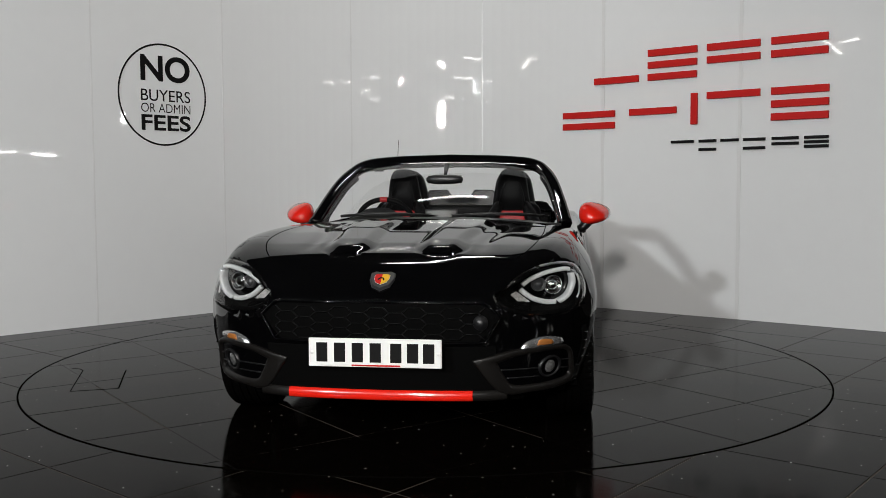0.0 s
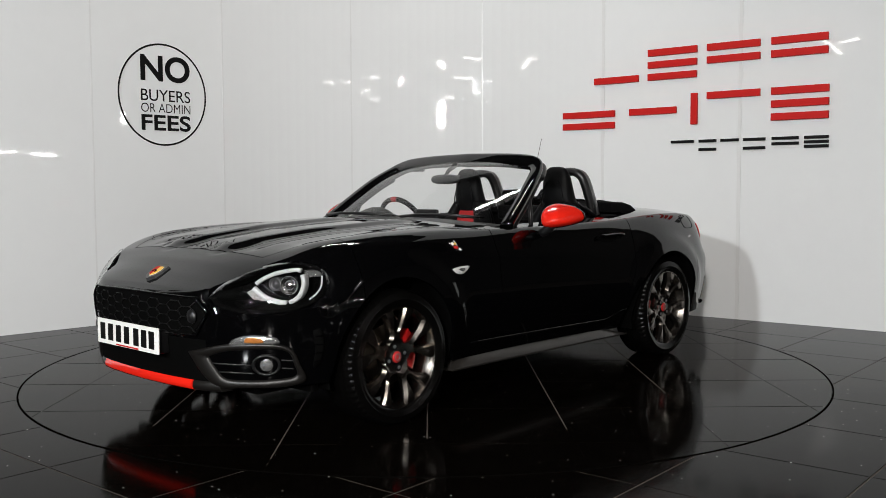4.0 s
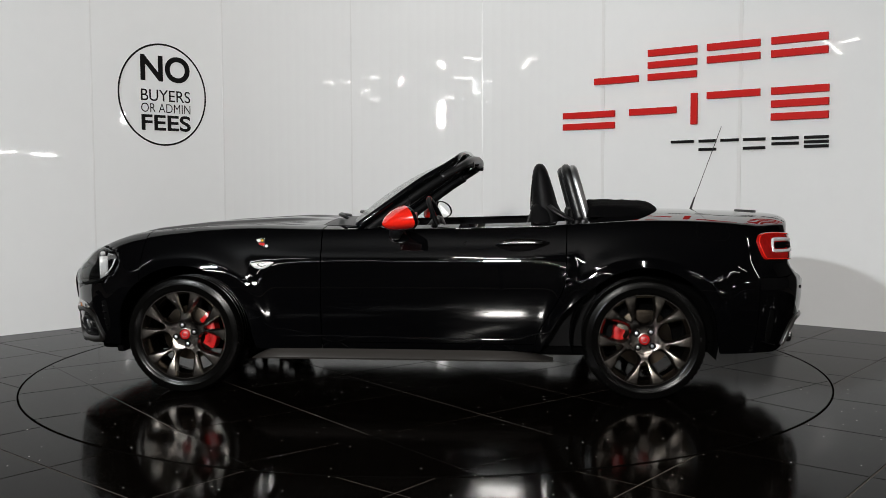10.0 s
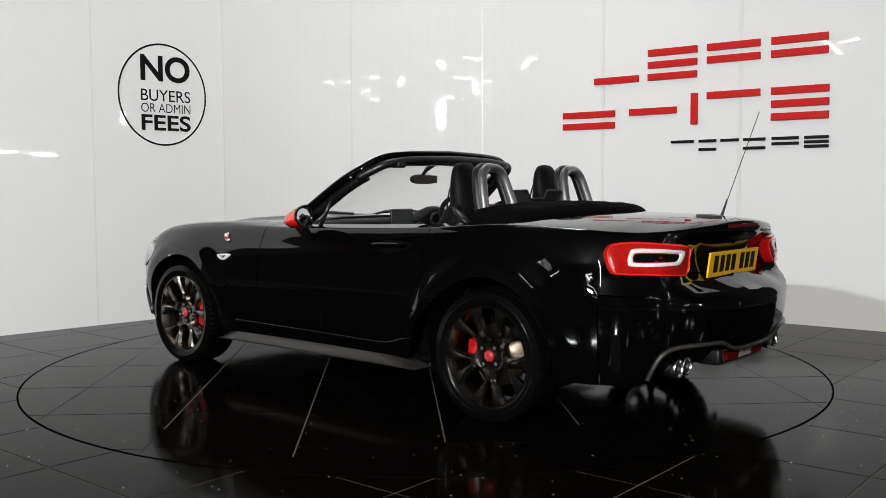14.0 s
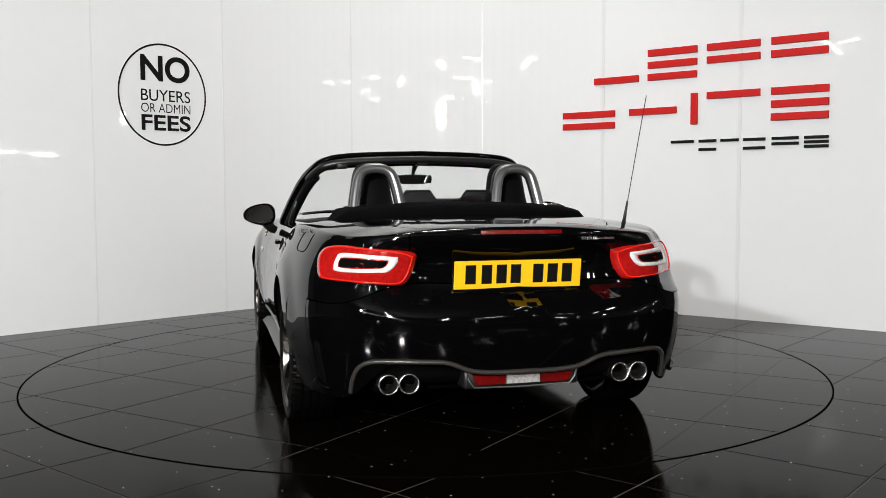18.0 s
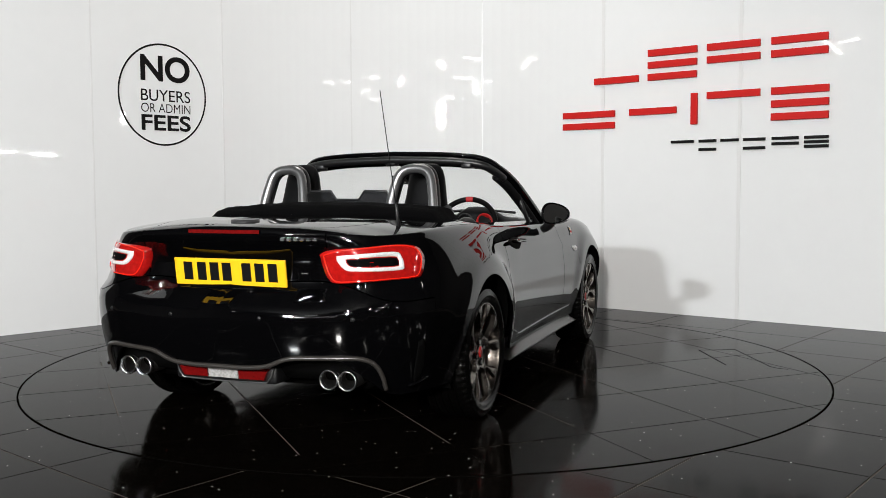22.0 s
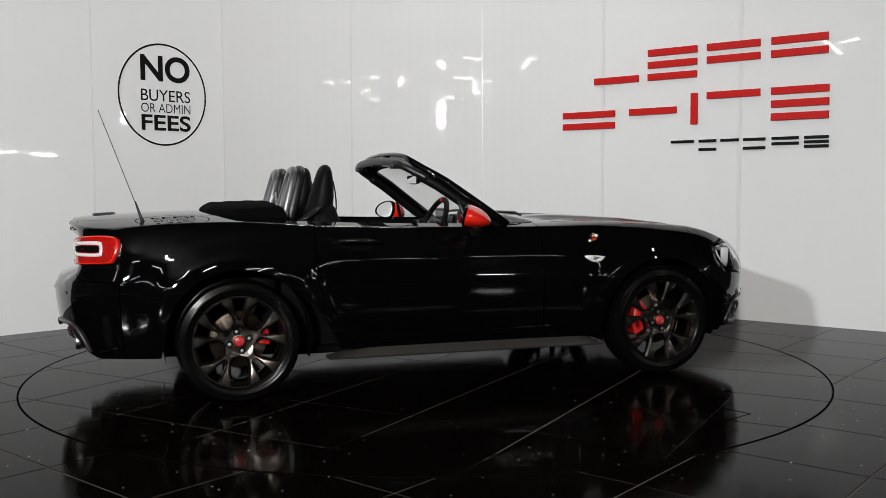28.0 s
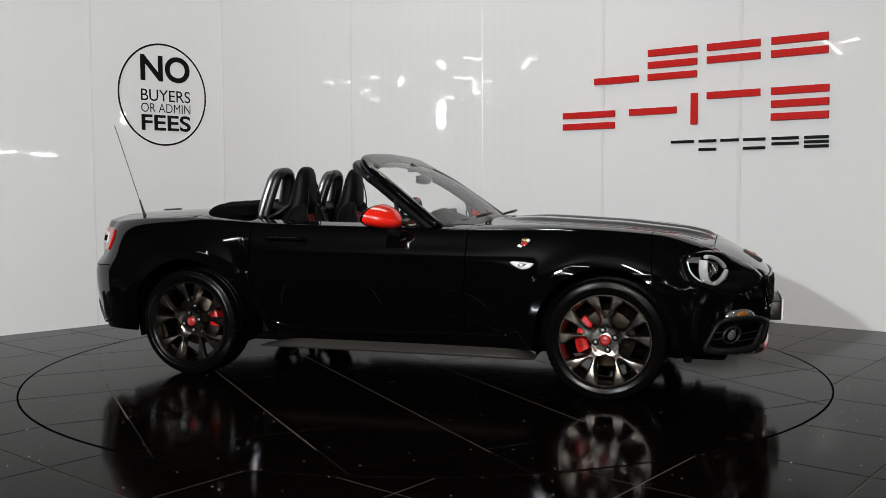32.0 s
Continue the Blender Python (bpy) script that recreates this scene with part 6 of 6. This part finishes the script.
def build_running_gear():
    first = build_wheel()
    first.matrix_basis = pose(AXLE, 0.738, WHEEL_R, 0, 0, 0)
    for x, side, turn in ((-AXLE, 1, 36), (AXLE, -1, 0), (-AXLE, -1, 0)):
        copy_thing(first, pose(x, 0.738 * side, WHEEL_R, 0, 0, 180 if side < 0 else 0) @ pose(0, 0, 0, 0, turn, 0)).parent = CAR
    for x in (AXLE, -AXLE):
        for side in (1, -1):
            bm = bmesh.new()
            lathe(bm, [(0.06, 0.028), (0.07, 0.020), (0.072, 0.012), (0.138, 0.012), (0.140, 0.010), (0.140, -0.012), (0.06, -0.012)], 44, "y")
            bmesh.ops.translate(bm, verts=bm.verts, vec=(0, 0, 0))
            d = part("brake_disc", bm, DISC, CAR, "ventilated steel brake disc")
            d.matrix_basis = pose(x, 0.730 * side, WHEEL_R, 0, 0, 180 if side < 0 else 0)
            # caliper behind the front axle, ahead of the rear axle
            back = -1 if x > 0 else 1
            bm = bmesh.new()
            for a0, a1, r0, r1 in ((-22, 38, 0.104, 0.148), (-30, -4, 0.094, 0.154), (22, 46, 0.094, 0.154)) if x > 0 else ((-8, 22, 0.100, 0.146), (-10, 2, 0.096, 0.150), (12, 24, 0.096, 0.150)):
                rows_ = []
                for k in range(9):
                    a = radians(a0 + (a1 - a0) * k / 8)
                    rows_.append([bm.verts.new((back * r * math.cos(a), y * side, r * math.sin(a))) for r, y in ((r0, 0.030), (r0, 0.044), (r0 + 0.01, 0.050), (r1 - 0.01, 0.050), (r1, 0.044), (r1, -0.03))])
                for p, q in zip(rows_, rows_[1:]):
                    for j in range(5):
                        bm.faces.new((p[j], p[j + 1], q[j + 1], q[j]))
                bm.faces.new(rows_[0])
                bm.faces.new(rows_[-1][::-1])
            bmesh.ops.recalc_face_normals(bm, faces=bm.faces)
            c = part("brake_caliper", bm, CALIPER, CAR, "red brake caliper")
            c.data.set_sharp_from_angle(angle=radians(40))
            c.matrix_basis = pose(x, 0.730 * side, WHEEL_R + 0.0)


build_running_gear()


# ---- signs and fittings in the room ----
def wall_frame(origin, along, up_from=0.0):
    n = Vector((along.y, -along.x))
    return Matrix(((along.x, 0, n.x, origin.x), (along.y, 0, n.y, origin.y), (0, 1, 0, up_from), (0, 0, 0, 1)))


def text_mesh(name, body, bold=0.0):
    cu = bpy.data.curves.new(name, "FONT")
    cu.body, cu.size, cu.extrude, cu.offset = body, 1.0, 0.0, bold
    ob = bpy.data.objects.new(name, cu)
    scene.collection.objects.link(ob)
    me = bpy.data.meshes.new_from_object(ob.evaluated_get(bpy.context.evaluated_depsgraph_get()))
    bpy.data.objects.remove(ob)
    return me


def build_fee_sign():
    m = wall_frame(WA, DL)
    cu_, cz_, r = -0.546, 1.788, 0.396
    bm = bmesh.new()
    lathe(bm, [(r - 0.014, 0.003), (r - 0.013, 0.005), (r - 0.001, 0.005), (r, 0.003)], 96, "z")
    bmesh.ops.scale(bm, vec=(0.965, 1.02, 1), verts=bm.verts)
    bmesh.ops.translate(bm, verts=bm.verts, vec=(cu_, cz_, 0))
    bmesh.ops.transform(bm, matrix=m, verts=bm.verts)
    sign = tagged(mesh_object("wall_sign", bm, INK, None, "", False), "black round no-fees notice lettered on white wall", "sign")
    for word, z0, z1, bold in (("NO", 1.890, 2.097, 0.028), ("BUYERS", 1.735, 1.827, 0.004), ("OR ADMIN", 1.646, 1.717, -0.004), ("FEES", 1.503, 1.629, 0.022)):
        me = text_mesh("lettering", word, bold)
        co = np.array([v.co[:] for v in me.vertices])
        lo, hi = co.min(axis=0), co.max(axis=0)
        bm = bmesh.new()
        bm.from_mesh(me)
        sx, sz = (0.428) / (hi[0] - lo[0]), (z1 - z0) / (hi[1] - lo[1])
        for v in bm.verts:
            v.co = Vector((-0.738 + (v.co.x - lo[0]) * sx, z0 + (v.co.y - lo[1]) * sz, 0.004))
        bmesh.ops.transform(bm, matrix=m, verts=bm.verts)
        part("lettering", bm, INK, sign, smooth=False)


def build_name_sign():
    m = wall_frame(WB, DR)
    red = tagged(new("wall_logo"), "raised red and black dealer logo bars on wall", "sign")
    w = 0.054
    # each block is two or three plain bars: run along the wall, and heights from its foot (0) to its head (1)
    rows_ = [(1.915, 2.165, [(-0.134, 0.276, (0,)), (0.362, 0.782, (0, 0.5, 1)), (0.866, 1.285, (0.5, 1)), (1.371, 1.784, (0.5, 1))]),
             (1.541, 1.789, [(-0.44, 0.06, (0.0, 0.5)), (0.198, 0.612, (0.5,)), (0.738, 0.790, ()), (0.870, 1.290, (1,)), (1.377, 1.796, (0, 0.5, 1))])]
    for z0, z1, blocks in rows_:
        for a, b, levels in blocks:
            spans = [(z0 + (z1 - z0 - w) * q, z0 + (z1 - z0 - w) * q + w) for q in levels] or [(z0, z1)]
            for lo, hi in spans:
                bm = bmesh.new()
                box(bm, a, b, lo, hi, 0.004, 0.030, 0.0012, 1)
                bmesh.ops.transform(bm, matrix=m, verts=bm.verts)
                bmesh.ops.recalc_face_normals(bm, faces=bm.faces)
                part("red_bar", bm, SIGN_RED, red, smooth=False)
    for a, b, levels in ((0.570, 0.764, (1.395,)), (0.806, 0.948, (1.328, 1.395)), (0.985, 1.130, (1.395,)), (1.165, 1.335, (1.328, 1.395)), (1.385, 1.585, (1.355, 1.395)), (1.625, 1.800, (1.328, 1.361, 1.395))):
        for lo in levels:
            bm = bmesh.new()
            box(bm, a, b, lo, lo + 0.022, 0.004, 0.024, 0.0012, 1)
            bmesh.ops.transform(bm, matrix=m, verts=bm.verts)
            bmesh.ops.recalc_face_normals(bm, faces=bm.faces)
            part("black_bar", bm, INK, red, smooth=False)


build_fee_sign()
build_name_sign()


def build_lamps():
    # the added first strip gets a fitting and hangers like the rest
    for sx_, sy_, sz_, turn_, long_, watts_ in STRIPS:
        bm = bmesh.new()
        box(bm, -0.06, 0.06, -long_ / 2 - 0.03, long_ / 2 + 0.03, -0.115, 0.0, 0.01)
        ob = tagged(mesh_object("strip_light", bm, SEAM, smooth=False), "white ceiling strip light, switched on", "light", "ceiling strip lights")
        ob.matrix_basis = pose(sx_, sy_, sz_, 0, 0, turn_)
        for e in (-0.4, 0.4):
            bm = bmesh.new()
            tube(bm, [(0, long_ * e, -0.01), (0, long_ * e, CEILING - sz_ + 0.01)], 0.008, 6)
            part("hanger", bm, STEEL, ob)
    for y, z, w, h in ((-4.80, 1.82, 0.36, 0.03), (-4.02, 1.765, 0.46, 0.03), (-2.40, 2.49, 0.07, 0.22), (-7.0, 2.55, 0.12, 0.26), (-12.4, 1.82, 0.8, 0.05)):
        bm = bmesh.new()
        box(bm, 9.12, 9.2, y - w / 2 - 0.03, y + w / 2 + 0.03, z - h / 2 - 0.03, z + h / 2 + 0.03, 0.008)
        ob = tagged(mesh_object("wall_light", bm, SEAM, smooth=False), "slim white wall light, switched on", "light")
        bm = bmesh.new()
        box(bm, 9.10, 9.122, y - w / 2, y + w / 2, z - h / 2, z + h / 2)
        part("diffuser", bm, LAMP, ob, smooth=False)
    # small tubes deep in the showroom
    spots = [(x + 0.4 * ((i + j) % 3), y, 3.95 - 0.25 * (j % 2)) for i, x in enumerate((-7.6, -4.3, -1.5, 1.6, 4.4, 7.3)) for j, y in enumerate((-6.4, -9.3, -12.2, -15.1)) if (i + j) % 4 != 1 and (y < -12 and abs(x) > 2 or abs(x) > 7)]
    spots += [(-1.5, -9.6, 3.9), (-3.9, -8.3, 3.9)]
    for k, (x, y, zt) in enumerate(spots):
        bm = bmesh.new()
        box(bm, -0.05, 0.05, -0.65, 0.65, 0.0, 0.06, 0.008)
        ob = tagged(mesh_object("tube_light", bm, SEAM, smooth=False), "slim white ceiling tube light, switched on", "light", "ceiling tube lights")
        ob.matrix_basis = pose(x, y, zt, 0, 0, 90)
        bm = bmesh.new()
        tube(bm, [(0, -0.6, -0.015), (0, 0.6, -0.015)], 0.02, 8)
        part("tube", bm, TUBE, ob)
        for e in (-0.45, 0.45):
            bm = bmesh.new()
            tube(bm, [(0, e, 0.05), (0, e, CEILING - zt + 0.01)], 0.006, 6)
            part("hanger", bm, STEEL, ob)
    bm = bmesh.new()
    box(bm, -0.27, 0.27, -0.12, 0.12, 0.02, 0.14, 0.02)
    bmesh.ops.transform(bm, matrix=look(FLOOD, FLOOD_AIM), verts=bm.verts)
    fl = tagged(mesh_object("flood_light", bm, TRIM, smooth=False), "black studio flood light on tall stand", "light")
    bm = bmesh.new()
    box(bm, -0.20, 0.20, -0.28, 0.28, 0.02, 0.10, 0.02)
    bmesh.ops.transform(bm, matrix=look(PANEL_LIGHT, PANEL_AIM), verts=bm.verts)
    pl = tagged(mesh_object("panel_light", bm, TRIM, smooth=False), "square black panel light on slim stand", "light")
    bm = bmesh.new()
    tube(bm, [(-1.58, -10.27, 2.72), (-1.58, -10.27, 1.2), (-1.58, -10.27, 0.0)], 0.018, 8)
    box(bm, -1.84, -1.32, -10.30, -10.24, 0.0, 0.02)
    box(bm, -1.61, -1.55, -10.53, -10.01, 0.0, 0.02)
    part("stand", bm, TRIM, pl, smooth=False)
    bm = bmesh.new()
    tube(bm, [(-4.47, -8.33, 3.25), (-4.47, -8.33, 1.2), (-4.47, -8.33, 0.0)], 0.02, 8)
    box(bm, -4.77, -4.17, -8.36, -8.30, 0.0, 0.02)
    box(bm, -4.50, -4.44, -8.63, -8.03, 0.0, 0.02)
    part("stand", bm, TRIM, fl, smooth=False)


build_lamps()


def motions():
    """The turntable and the car on it turn evenly, clockwise from above."""
    def angle(t):
        u = (t - 16) / 16
        return 260.8527 - 8.7403 * t + 0.3172 * u * u + 0.0912 * (u ** 3 - u)
    car_rows, table_rows = [], []
    for k in range(17):
        t = 2.0 * k
        a = radians(angle(t))
        ox, oy = -0.0087, 0.1004
        car_rows.append((t, pose(ox * math.cos(a) - oy * math.sin(a), ox * math.sin(a) + oy * math.cos(a), -0.0105, 0, 0, angle(t))))
        table_rows.append((t, pose(TABLE_C.x, TABLE_C.y, 0, 0, 0, angle(t))))
    walk(CAR, car_rows)
    walk(TABLE, table_rows)


motions()
